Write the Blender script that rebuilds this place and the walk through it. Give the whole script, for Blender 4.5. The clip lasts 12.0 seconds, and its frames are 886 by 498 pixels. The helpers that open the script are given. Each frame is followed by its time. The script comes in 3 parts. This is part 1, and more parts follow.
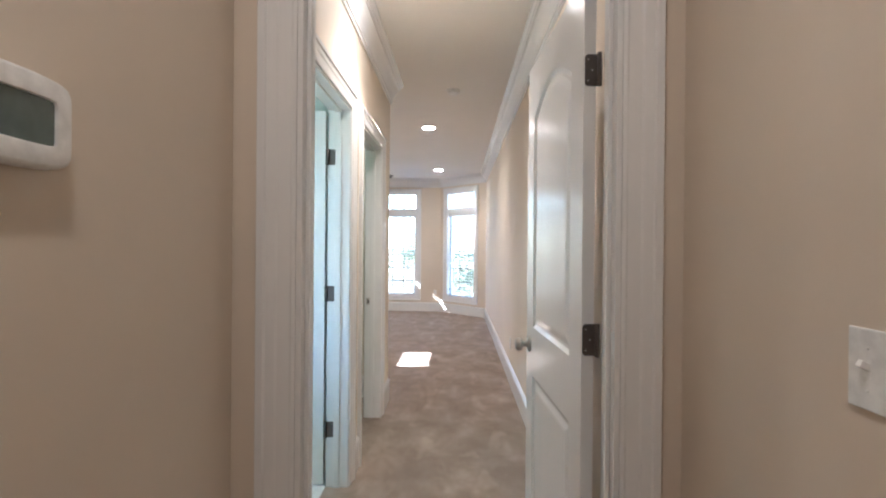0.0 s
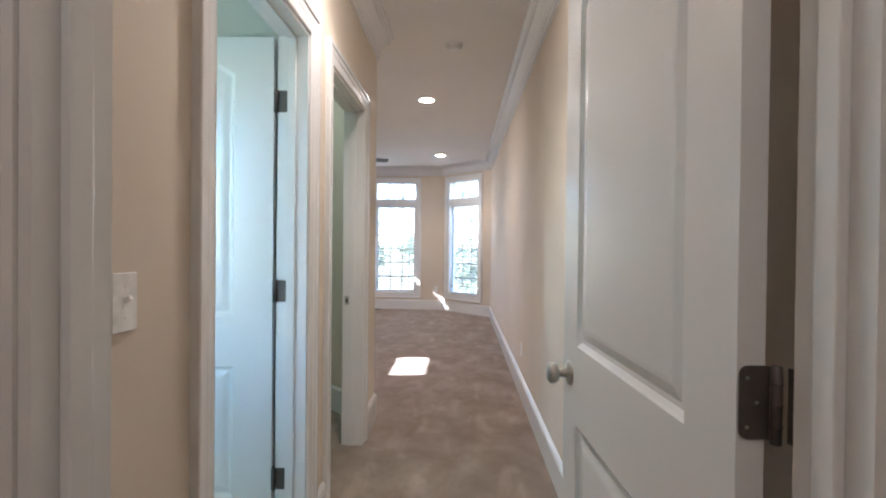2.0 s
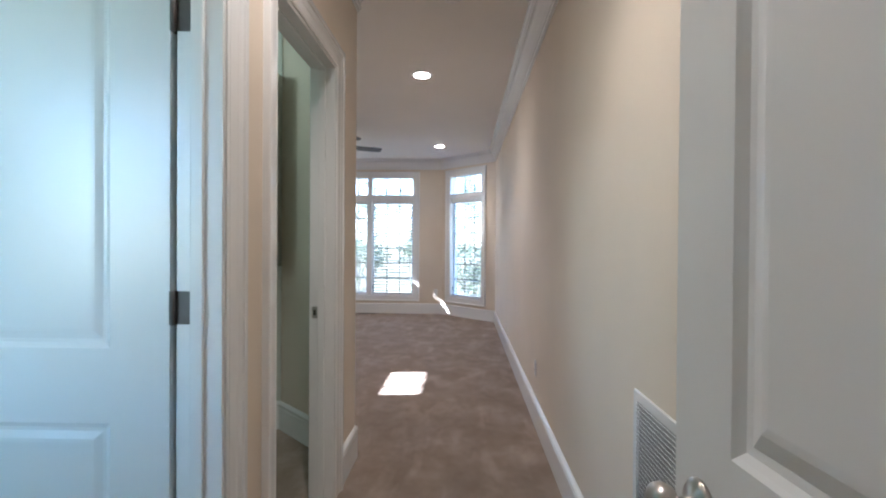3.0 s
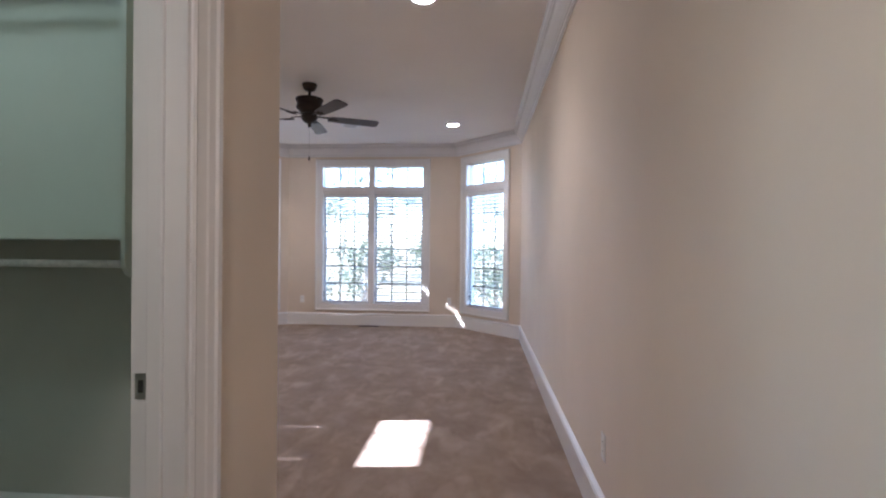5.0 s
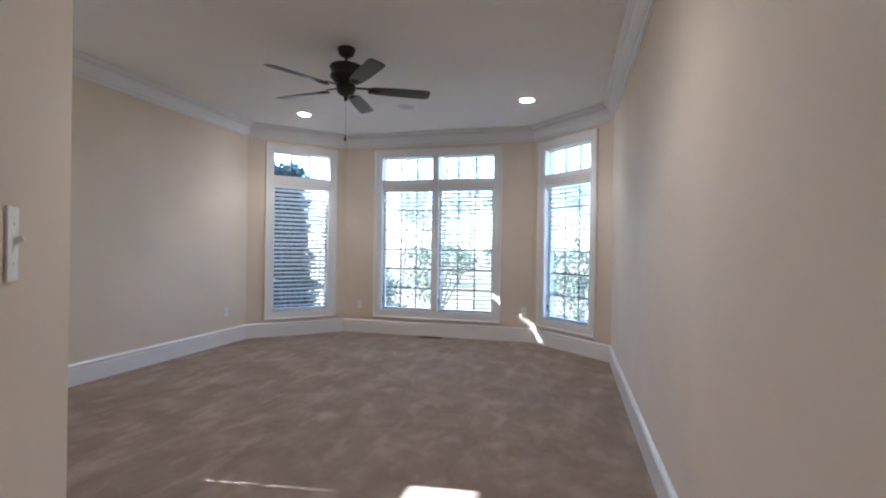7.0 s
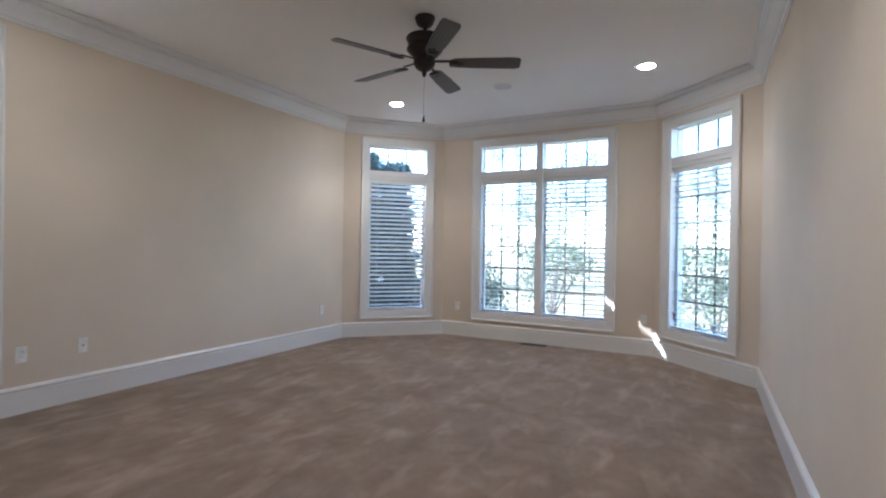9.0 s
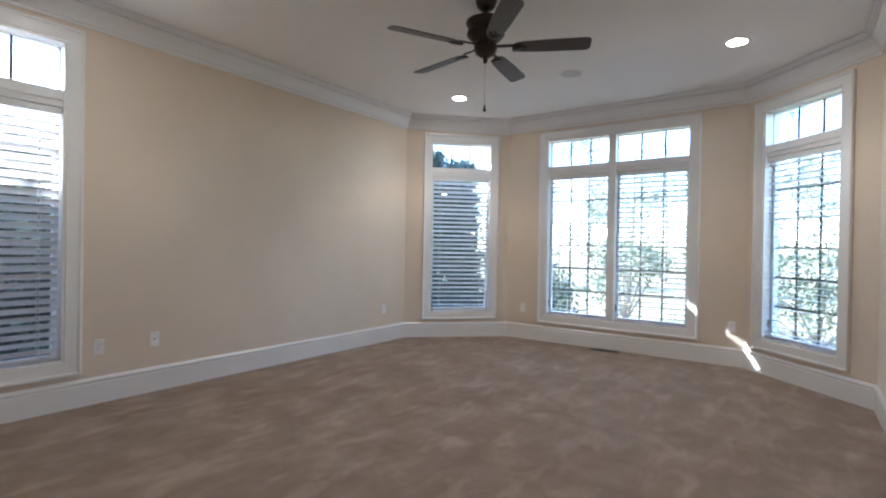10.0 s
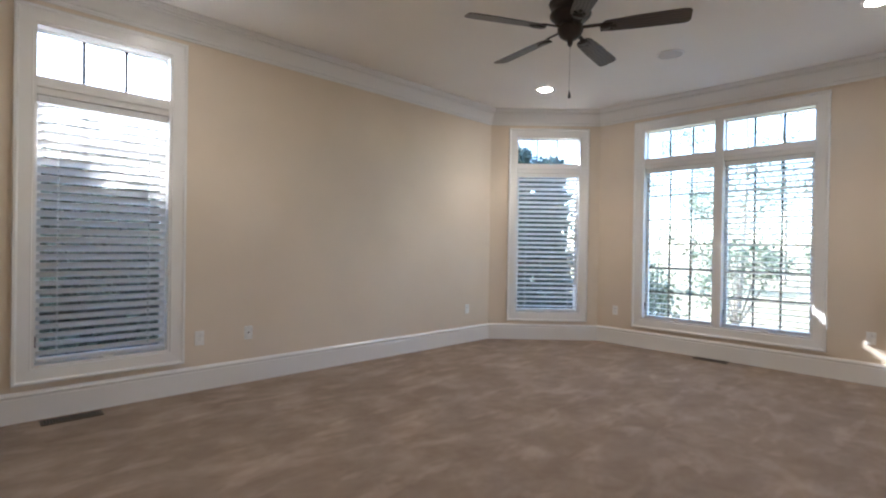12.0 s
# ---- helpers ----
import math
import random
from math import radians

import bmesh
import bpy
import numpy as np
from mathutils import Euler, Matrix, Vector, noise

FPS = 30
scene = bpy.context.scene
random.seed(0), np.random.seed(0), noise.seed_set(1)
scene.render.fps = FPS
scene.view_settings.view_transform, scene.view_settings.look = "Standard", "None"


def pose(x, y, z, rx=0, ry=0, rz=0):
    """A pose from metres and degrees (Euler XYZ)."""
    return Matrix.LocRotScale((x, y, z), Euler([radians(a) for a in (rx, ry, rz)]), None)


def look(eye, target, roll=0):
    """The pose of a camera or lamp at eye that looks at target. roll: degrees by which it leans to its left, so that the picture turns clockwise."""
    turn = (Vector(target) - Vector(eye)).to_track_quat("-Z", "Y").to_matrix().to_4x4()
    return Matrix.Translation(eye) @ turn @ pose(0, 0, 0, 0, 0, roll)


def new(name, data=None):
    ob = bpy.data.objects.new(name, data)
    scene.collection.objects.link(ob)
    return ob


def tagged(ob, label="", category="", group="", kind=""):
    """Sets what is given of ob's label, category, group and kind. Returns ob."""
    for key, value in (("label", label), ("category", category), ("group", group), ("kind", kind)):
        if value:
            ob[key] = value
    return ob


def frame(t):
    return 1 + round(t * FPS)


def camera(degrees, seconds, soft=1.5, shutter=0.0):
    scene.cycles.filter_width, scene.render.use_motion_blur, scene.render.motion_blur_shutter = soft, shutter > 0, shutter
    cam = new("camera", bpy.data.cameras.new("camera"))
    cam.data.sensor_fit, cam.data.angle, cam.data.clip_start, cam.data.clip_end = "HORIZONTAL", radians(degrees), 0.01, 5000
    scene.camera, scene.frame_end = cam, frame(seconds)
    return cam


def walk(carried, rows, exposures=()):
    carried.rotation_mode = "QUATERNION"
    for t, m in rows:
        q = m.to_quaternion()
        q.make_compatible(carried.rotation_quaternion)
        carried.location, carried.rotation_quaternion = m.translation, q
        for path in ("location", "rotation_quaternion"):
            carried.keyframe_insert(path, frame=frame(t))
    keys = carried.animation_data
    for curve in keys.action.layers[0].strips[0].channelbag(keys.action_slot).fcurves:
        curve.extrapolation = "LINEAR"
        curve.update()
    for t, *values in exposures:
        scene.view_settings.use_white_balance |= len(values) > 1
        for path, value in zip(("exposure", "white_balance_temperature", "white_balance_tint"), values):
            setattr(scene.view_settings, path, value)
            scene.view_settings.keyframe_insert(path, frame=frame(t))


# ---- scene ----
cam = camera(83.8, 12.0, soft=2.1)
EXPOSURES = [(0, 4.06, 5250, 14), (1.5, 3.92, 5250, 15), (2.5, 3.55, 5300, 16), (3, 3.42, 5150, 14), (3.5, 3.35, 5400, 22), (5.5, 3.3, 5200, 21), (6.5, 3.22, 5150, 16), (8.5, 3.24, 5100, 12), (10, 3.27, 5250, 11), (12, 3.34, 5550, 12)]
PATH = [
    (0, (0.023, 0.536, 1.4), (-0.037, 2.535, 1.394), 0.5),
    (0.5, (0.033, 0.628, 1.382), (-0.029, 2.627, 1.377), 0.6),
    (1, (0.049, 0.791, 1.36), (-0.02, 2.79, 1.351), 0.5),
    (1.5, (0.039, 1.03, 1.35), (-0.028, 3.029, 1.334), 0.6),
    (2, (0.04, 1.342, 1.329), (-0.034, 3.34, 1.31), 0.6),
    (2.5, (0.056, 1.709, 1.316), (-0.02, 3.708, 1.297), 0.7),
    (3, (0.046, 2.076, 1.302), (-0.037, 4.074, 1.285), 0.4),
    (3.5, (0.037, 2.464, 1.286), (-0.053, 4.462, 1.273), 0.5),
    (5.5, (0.05, 3.816, 1.267), (-0.17, 5.804, 1.261), 0.5),
    (6, (0.068, 4.092, 1.282), (-0.24, 6.068, 1.271), 0.6),
    (6.5, (0.086, 4.36, 1.268), (-0.309, 6.32, 1.26), 0.7),
    (8.5, (0.172, 5.114, 1.21), (-0.654, 6.936, 1.213), 1.0),
    (9, (0.14, 5.235, 1.213), (-0.796, 7.002, 1.206), 0.9),
    (9.5, (0.104, 5.348, 1.198), (-0.952, 7.047, 1.189), 1.0),
    (10, (0.075, 5.439, 1.193), (-1.092, 7.063, 1.183), 1.0),
    (10.5, (0.06, 5.489, 1.185), (-1.202, 7.041, 1.174), 0.9),
    (11, (0.062, 5.539, 1.183), (-1.278, 7.024, 1.171), 1.0),
    (11.5, (0.049, 5.564, 1.177), (-1.353, 6.99, 1.164), 0.9),
    (12, (0.039, 5.593, 1.168), (-1.402, 6.98, 1.156), 0.9),
]
walk(cam, [(t, look(eye, target, roll)) for t, eye, target, roll in PATH], EXPOSURES)

# ---- light ----
SUN_TAN, SUN_DRIFT = 0.652, 0.113      # fall and drift north, per metre that the light goes east
world = bpy.data.worlds.new("sky")
scene.world = world
world.use_nodes = True
wt = world.node_tree
sky = wt.nodes.new("ShaderNodeTexSky")
sky.sky_type, sky.sun_disc = "NISHITA", False
sky.sun_elevation = math.atan(SUN_TAN / math.hypot(1, SUN_DRIFT))
sky.sun_rotation = math.atan2(-1, -SUN_DRIFT)
sky.air_density, sky.dust_density = 1.0, 0.6
wt.nodes["Background"].inputs["Strength"].default_value = 0.15
wt.links.new(sky.outputs["Color"], wt.nodes["Background"].inputs["Color"])
sun = new("sun", bpy.data.lights.new("sun", "SUN"))
sun.data.energy, sun.data.angle, sun.data.color = 5.0, radians(0.5), (1.0, 0.94, 0.85)
sun.matrix_world = look((0, 0, 0), (1, SUN_DRIFT, -SUN_TAN))


# ---- materials ----
def material(name, rough=0.5, metal=0.0):
    m = bpy.data.materials.new(name)
    m.use_nodes = True
    b = m.node_tree.nodes["Principled BSDF"]
    b.inputs["Roughness"].default_value, b.inputs["Metallic"].default_value = rough, metal
    return m, m.node_tree, b


def noise_node(nt, scale, detail=3.0, coords="Object"):
    tc = nt.nodes.new("ShaderNodeTexCoord")
    n = nt.nodes.new("ShaderNodeTexNoise")
    n.inputs["Scale"].default_value, n.inputs["Detail"].default_value = scale, detail
    nt.links.new(tc.outputs[coords], n.inputs["Vector"])
    return n


def ramp(nt, source, stops):
    r = nt.nodes.new("ShaderNodeValToRGB")
    r.color_ramp.elements[0].position, r.color_ramp.elements[0].color = stops[0][0], (*stops[0][1], 1)
    r.color_ramp.elements[1].position, r.color_ramp.elements[1].color = stops[-1][0], (*stops[-1][1], 1)
    for p, c in stops[1:-1]:
        r.color_ramp.elements.new(p).color = (*c, 1)
    nt.links.new(source, r.inputs["Fac"])
    return r


def bump(nt, b, source, strength, distance):
    n = nt.nodes.new("ShaderNodeBump")
    n.inputs["Strength"].default_value, n.inputs["Distance"].default_value = strength, distance
    nt.links.new(source, n.inputs["Height"])
    nt.links.new(n.outputs["Normal"], b.inputs["Normal"])


def painted(name, color, rough, spread=0.04, grain=320.0, depth=0.0006, strength=0.25):
    """Paint with a faint large mottling and a fine roller or brush relief."""
    m, nt, b = material(name, rough)
    big = noise_node(nt, 1.3, 4)
    lo = tuple(c * (1 - spread) for c in color)
    hi = tuple(min(1, c * (1 + spread)) for c in color)
    nt.links.new(ramp(nt, big.outputs["Fac"], [(0.3, lo), (0.7, hi)]).outputs["Color"], b.inputs["Base Color"])
    bump(nt, b, noise_node(nt, grain, 2).outputs["Fac"], strength, depth)
    return m


def plain(name, color, rough, metal=0.0):
    m, nt, b = material(name, rough, metal)
    n = noise_node(nt, 40, 3)
    lo, hi = tuple(c * 0.88 for c in color), tuple(min(1, c * 1.08) for c in color)
    nt.links.new(ramp(nt, n.outputs["Fac"], [(0.3, lo), (0.7, hi)]).outputs["Color"], b.inputs["Base Color"])
    return m


WALL = painted("wall_paint", (0.70, 0.605, 0.49), 0.75)
WHITE = painted("white_trim_paint", (0.80, 0.79, 0.77), 0.23, 0.015, 90, 0.0004, 0.12)
CEILING = painted("ceiling_paint", (0.85, 0.82, 0.77), 0.9, 0.02, 200, 0.001, 0.3)
CLOSET = painted("closet_paint", (0.58, 0.585, 0.52), 0.75)
BATH = painted("bath_paint", (0.62, 0.76, 0.76), 0.7)
VINYL = painted("blind_vinyl", (0.78, 0.78, 0.77), 0.4, 0.02, 60, 0.0003, 0.1)
vt = VINYL.node_tree
lets_through, blend = vt.nodes.new("ShaderNodeBsdfTranslucent"), vt.nodes.new("ShaderNodeMixShader")
lets_through.inputs["Color"].default_value = (0.78, 0.80, 0.80, 1)
blend.inputs["Fac"].default_value = 0.10
vt.links.new(vt.nodes["Principled BSDF"].outputs["BSDF"], blend.inputs[1])
vt.links.new(lets_through.outputs["BSDF"], blend.inputs[2])
vt.links.new(blend.outputs["Shader"], vt.nodes["Material Output"].inputs["Surface"])
PLASTIC = plain("white_plastic", (0.84, 0.83, 0.80), 0.35)
SLOT = plain("dark_slot", (0.03, 0.028, 0.025), 0.6)
NICKEL = plain("satin_nickel", (0.50, 0.47, 0.43), 0.32, 1.0)
PEWTER = plain("aged_pewter_hinge", (0.10, 0.085, 0.075), 0.45, 0.25)
BRONZE = plain("oil_rubbed_bronze", (0.035, 0.027, 0.022), 0.4, 0.5)
VENT = plain("brown_vent_metal", (0.07, 0.048, 0.033), 0.5, 0.2)
GAP_SHADE = plain("grille_shadow_grey", (0.34, 0.33, 0.32), 0.7)
LCD = plain("lcd_screen", (0.10, 0.125, 0.105), 0.15)
MUNTIN = plain("window_bar_bronze", (0.06, 0.055, 0.05), 0.4)
BARK = plain("bark", (0.30, 0.25, 0.20), 0.9)
STONE = plain("bath_tile", (0.72, 0.73, 0.72), 0.3)
BRICK = plain("outside_brick", (0.30, 0.17, 0.12), 0.9)


def carpet_material():
    m, nt, b = material("carpet_pile", 0.95)
    tc = nt.nodes.new("ShaderNodeTexCoord")
    mp = nt.nodes.new("ShaderNodeMapping")
    mp.inputs["Rotation"].default_value = (0, 0, 0.5)
    mp.inputs["Scale"].default_value = (1.3, 1.0, 1.0)
    nt.links.new(tc.outputs["Object"], mp.inputs["Vector"])
    brush = nt.nodes.new("ShaderNodeTexNoise")
    brush.inputs["Scale"].default_value, brush.inputs["Detail"].default_value = 2.7, 9
    brush.inputs["Roughness"].default_value, brush.inputs["Distortion"].default_value = 0.66, 0.25
    nt.links.new(mp.outputs["Vector"], brush.inputs["Vector"])
    base = ramp(nt, brush.outputs["Fac"], [(0.36, (0.270, 0.200, 0.148)), (0.50, (0.325, 0.246, 0.187)), (0.58, (0.37, 0.285, 0.219)), (0.68, (0.43, 0.338, 0.265))])
    # strokes where the pile was brushed the other way
    turn = nt.nodes.new("ShaderNodeMapping")
    turn.inputs["Rotation"].default_value = (0, 0, 0.35)
    turn.inputs["Scale"].default_value = (2.4, 0.9, 1.0)
    nt.links.new(tc.outputs["Object"], turn.inputs["Vector"])
    stroke = nt.nodes.new("ShaderNodeTexNoise")
    stroke.inputs["Scale"].default_value, stroke.inputs["Detail"].default_value, stroke.inputs["Distortion"].default_value = 2.6, 5, 0.4
    nt.links.new(turn.outputs["Vector"], stroke.inputs["Vector"])
    lit = ramp(nt, stroke.outputs["Fac"], [(0.54, (0.0, 0.0, 0.0)), (0.64, (0.085, 0.068, 0.055))])
    nap = nt.nodes.new("ShaderNodeMix")
    nap.data_type, nap.blend_type = "RGBA", "ADD"
    nap.inputs["Factor"].default_value = 1.0
    nt.links.new(base.outputs["Color"], nap.inputs["A"])
    nt.links.new(lit.outputs["Color"], nap.inputs["B"])
    fine = noise_node(nt, 260, 3)
    speck = ramp(nt, fine.outputs["Fac"], [(0.3, (0.66, 0.66, 0.66)), (0.7, (1.0, 1.0, 1.0))])
    mix = nt.nodes.new("ShaderNodeMix")
    mix.data_type, mix.blend_type = "RGBA", "MULTIPLY"
    mix.inputs["Factor"].default_value = 0.8
    nt.links.new(nap.outputs["Result"], mix.inputs["A"])
    nt.links.new(speck.outputs["Color"], mix.inputs["B"])
    nt.links.new(mix.outputs["Result"], b.inputs["Base Color"])
    b.inputs["Sheen Weight"].default_value = 0.08
    b.inputs["Sheen Roughness"].default_value = 0.5
    bump(nt, b, fine.outputs["Fac"], 0.7, 0.006)
    return m


def blade_material():
    m, nt, b = material("dark_walnut_blade", 0.38)
    w = nt.nodes.new("ShaderNodeTexWave")
    w.inputs["Scale"].default_value, w.inputs["Distortion"].default_value, w.inputs["Detail"].default_value = 14, 6, 3
    w.bands_direction = "Y"
    tc = nt.nodes.new("ShaderNodeTexCoord")
    nt.links.new(tc.outputs["Object"], w.inputs["Vector"])
    nt.links.new(ramp(nt, w.outputs["Fac"], [(0.2, (0.045, 0.035, 0.030)), (0.8, (0.085, 0.066, 0.056))]).outputs["Color"], b.inputs["Base Color"])
    return m


def glass_material():
    m = bpy.data.materials.new("window_glass")
    m.use_nodes = True
    nt = m.node_tree
    nt.nodes.remove(nt.nodes["Principled BSDF"])
    t, g = nt.nodes.new("ShaderNodeBsdfTransparent"), nt.nodes.new("ShaderNodeBsdfGlossy")
    t.inputs["Color"].default_value = (0.93, 0.96, 0.98, 1)
    g.inputs["Roughness"].default_value = 0.02
    mix = nt.nodes.new("ShaderNodeMixShader")
    mix.inputs["Fac"].default_value = 0.04
    nt.links.new(t.outputs["BSDF"], mix.inputs[1])
    nt.links.new(g.outputs["BSDF"], mix.inputs[2])
    nt.links.new(mix.outputs["Shader"], nt.nodes["Material Output"].inputs["Surface"])
    return m


def lamp_material():
    m, nt, b = material("lamp_glow", 0.5)
    b.inputs["Emission Color"].default_value = (1.0, 0.86, 0.68, 1)
    b.inputs["Emission Strength"].default_value = 14
    return m


def leaf_material(name, dark, light):
    m, nt, b = material(name, 0.55)
    gi = nt.nodes.new("ShaderNodeNewGeometry")
    nt.links.new(ramp(nt, gi.outputs["Random Per Island"], [(0.0, dark), (1.0, light)]).outputs["Color"], b.inputs["Base Color"])
    b.inputs["Subsurface Weight"].default_value = 0.0
    return m


def ground_material():
    m, nt, b = material("leaf_litter_ground", 0.95)
    n = noise_node(nt, 1.5, 6)
    nt.links.new(ramp(nt, n.outputs["Fac"], [(0.3, (0.10, 0.10, 0.045)), (0.55, (0.19, 0.16, 0.09)), (0.7, (0.28, 0.22, 0.14))]).outputs["Color"], b.inputs["Base Color"])
    bump(nt, b, noise_node(nt, 25, 4).outputs["Fac"], 0.8, 0.05)
    return m


CARPET, BLADE, GLASS, GLOW = carpet_material(), blade_material(), glass_material(), lamp_material()
CONIFER = leaf_material("conifer_needles", (0.035, 0.058, 0.05), (0.07, 0.105, 0.085))
LEAF = leaf_material("shrub_leaves", (0.09, 0.12, 0.07), (0.19, 0.22, 0.14))
GROUND = ground_material()


# ---- mesh helpers ----
def box(bm, x0, x1, y0, y1, z0, z1, bevel=0.0):
    vs = [bm.verts.new((x, y, z)) for z in (z0, z1) for y in (y0, y1) for x in (x0, x1)]
    fs = [bm.faces.new([vs[i] for i in q]) for q in ((0, 2, 3, 1), (4, 5, 7, 6), (0, 1, 5, 4), (2, 6, 7, 3), (0, 4, 6, 2), (1, 3, 7, 5))]
    if bevel:
        es = list({e for f in fs for e in f.edges})
        bmesh.ops.bevel(bm, geom=es, offset=bevel, segments=2, affect="EDGES", profile=0.6)
    return bm


def box_bm(*a):
    return box(bmesh.new(), *a)


def lathe(bm, profile, segs=28, m=Matrix()):
    """Turns (radius, height) rows round the local z axis."""
    rings = []
    for r, z in profile:
        if r < 1e-6:
            rings.append([bm.verts.new(m @ Vector((0, 0, z)))])
        else:
            rings.append([bm.verts.new(m @ Vector((r * math.cos(k * math.tau / segs), r * math.sin(k * math.tau / segs), z))) for k in range(segs)])
    for a, b in zip(rings, rings[1:]):
        for k in range(segs):
            q = (k + 1) % segs
            if len(a) == 1 and len(b) > 1:
                f = bm.faces.new((a[0], b[q], b[k]))
            elif len(b) == 1 and len(a) > 1:
                f = bm.faces.new((a[k], a[q], b[0]))
            elif len(a) > 1:
                f = bm.faces.new((a[k], a[q], b[q], b[k]))
            else:
                continue
            f.smooth = True
    bmesh.ops.recalc_face_normals(bm, faces=bm.faces)
    return bm


def mesh_object(name, bm, mat):
    me = bpy.data.meshes.new(name)
    bm.to_mesh(me)
    bm.free()
    me.materials.append(mat)
    return new(name, me)


def part(name, bm, mat, parent, label=""):
    ob = mesh_object(name, bm, mat)
    ob.parent = parent
    return tagged(ob, label)


def thing(name, m, label, category, group="", kind=""):
    ob = new(name)
    ob.matrix_world = m
    ob.empty_display_size = 0.1
    return tagged(ob, label, category, group, kind)


def structure(name, bm, mat, label, category):
    return tagged(mesh_object(name, bm, mat), label, category, "", "structure")


def basis(origin, along, z=0.0):
    """Pose with local x along the wall, local y into the room (to the left of along), z up."""
    ang = math.atan2(along[1], along[0])
    return Matrix.Translation((origin[0], origin[1], z)) @ Matrix.Rotation(ang, 4, "Z")


def line_meet(p, d, q, e):
    den = d.x * e.y - d.y * e.x
    s = ((q.x - p.x) * e.y - (q.y - p.y) * e.x) / den
    return p + d * s


def offset_line(points, dist):
    """The polyline moved by dist to its left, mitred at the bends."""
    ps = [Vector(p) for p in points]
    out = []
    for i, p in enumerate(ps):
        dirs = []
        if i:
            dirs.append((p - ps[i - 1]).normalized())
        if i < len(ps) - 1:
            dirs.append((ps[i + 1] - p).normalized())
        ns = [Vector((-d.y, d.x)) for d in dirs]
        if len(dirs) == 1 or abs(dirs[0].cross(dirs[1])) < 1e-4:
            out.append(p + ns[0] * dist)
        else:
            out.append(line_meet(p + ns[0] * dist, dirs[0], p + ns[1] * dist, dirs[1]))
    return out


def sweep(bm, profile, points):
    """Profile rows (out from the wall, height) swept along a polyline; the room is to its left."""
    rings = []
    for d, z in profile:
        rings.append([bm.verts.new((q.x, q.y, z)) for q in offset_line(points, d)])
    n = len(rings)
    for i in range(n):
        a, b = rings[i], rings[(i + 1) % n]
        for k in range(len(points) - 1):
            bm.faces.new((a[k], a[k + 1], b[k + 1], b[k]))
    for k in (0, -1):
        bm.faces.new([r[k] for r in rings])
    bmesh.ops.recalc_face_normals(bm, faces=bm.faces)
    return bm


def wall_mesh(a, b, oa, ob, z0, z1, holes):
    """A wall from a to b with the room on its left, oa and ob its outer corners, holes (s0, s1, z0, z1) through it."""
    a, b, oa, ob = Vector(a), Vector(b), Vector(oa), Vector(ob)
    length = (b - a).length
    u = (b - a) / length
    n = Vector((-u.y, u.x))
    thick = (oa - a).dot(n)
    ss = sorted({0.0, length, *[h[0] for h in holes], *[h[1] for h in holes]})
    zs = sorted({z0, z1, *[h[2] for h in holes], *[h[3] for h in holes]})
    bm = bmesh.new()
    inner, outer = {}, {}
    for i, s in enumerate(ss):
        p = a + u * s
        q = oa if i == 0 else ob if i == len(ss) - 1 else p + n * thick
        for j, z in enumerate(zs):
            inner[i, j] = bm.verts.new((p.x, p.y, z))
            outer[i, j] = bm.verts.new((q.x, q.y, z))

    def solid(i, j):
        if not (0 <= i < len(ss) - 1 and 0 <= j < len(zs) - 1):
            return False
        s, z = (ss[i] + ss[i + 1]) / 2, (zs[j] + zs[j + 1]) / 2
        return not any(h[0] < s < h[1] and h[2] < z < h[3] for h in holes)

    for i in range(len(ss) - 1):
        for j in range(len(zs) - 1):
            if not solid(i, j):
                continue
            bm.faces.new((inner[i, j], inner[i + 1, j], inner[i + 1, j + 1], inner[i, j + 1]))
            bm.faces.new((outer[i, j], outer[i, j + 1], outer[i + 1, j + 1], outer[i + 1, j]))
            for (di, dj), (p, q) in {(-1, 0): ((i, j), (i, j + 1)), (1, 0): ((i + 1, j), (i + 1, j + 1)),
                                     (0, -1): ((i, j), (i + 1, j)), (0, 1): ((i, j + 1), (i + 1, j + 1))}.items():
                if not solid(i + di, j + dj):
                    bm.faces.new((inner[p], inner[q], outer[q], outer[p]))
    bmesh.ops.recalc_face_normals(bm, faces=bm.faces)
    return bm


# ---- plan ----
H = 2.9
XR, XL, XW = 0.582, -0.61, -4.085       # hall and room's east wall, hall's west wall, room's west wall
YB, YC, YS = 11.365, 10.38, 5.63        # window wall, where the bay begins on the west, room's south wall
YCE = 10.423                            # where the bay begins on the east
B1, B2 = -3.11, -0.35                   # the bay's corners
YE = 1.93                               # hall side of the entry wall
OUT = 0.16

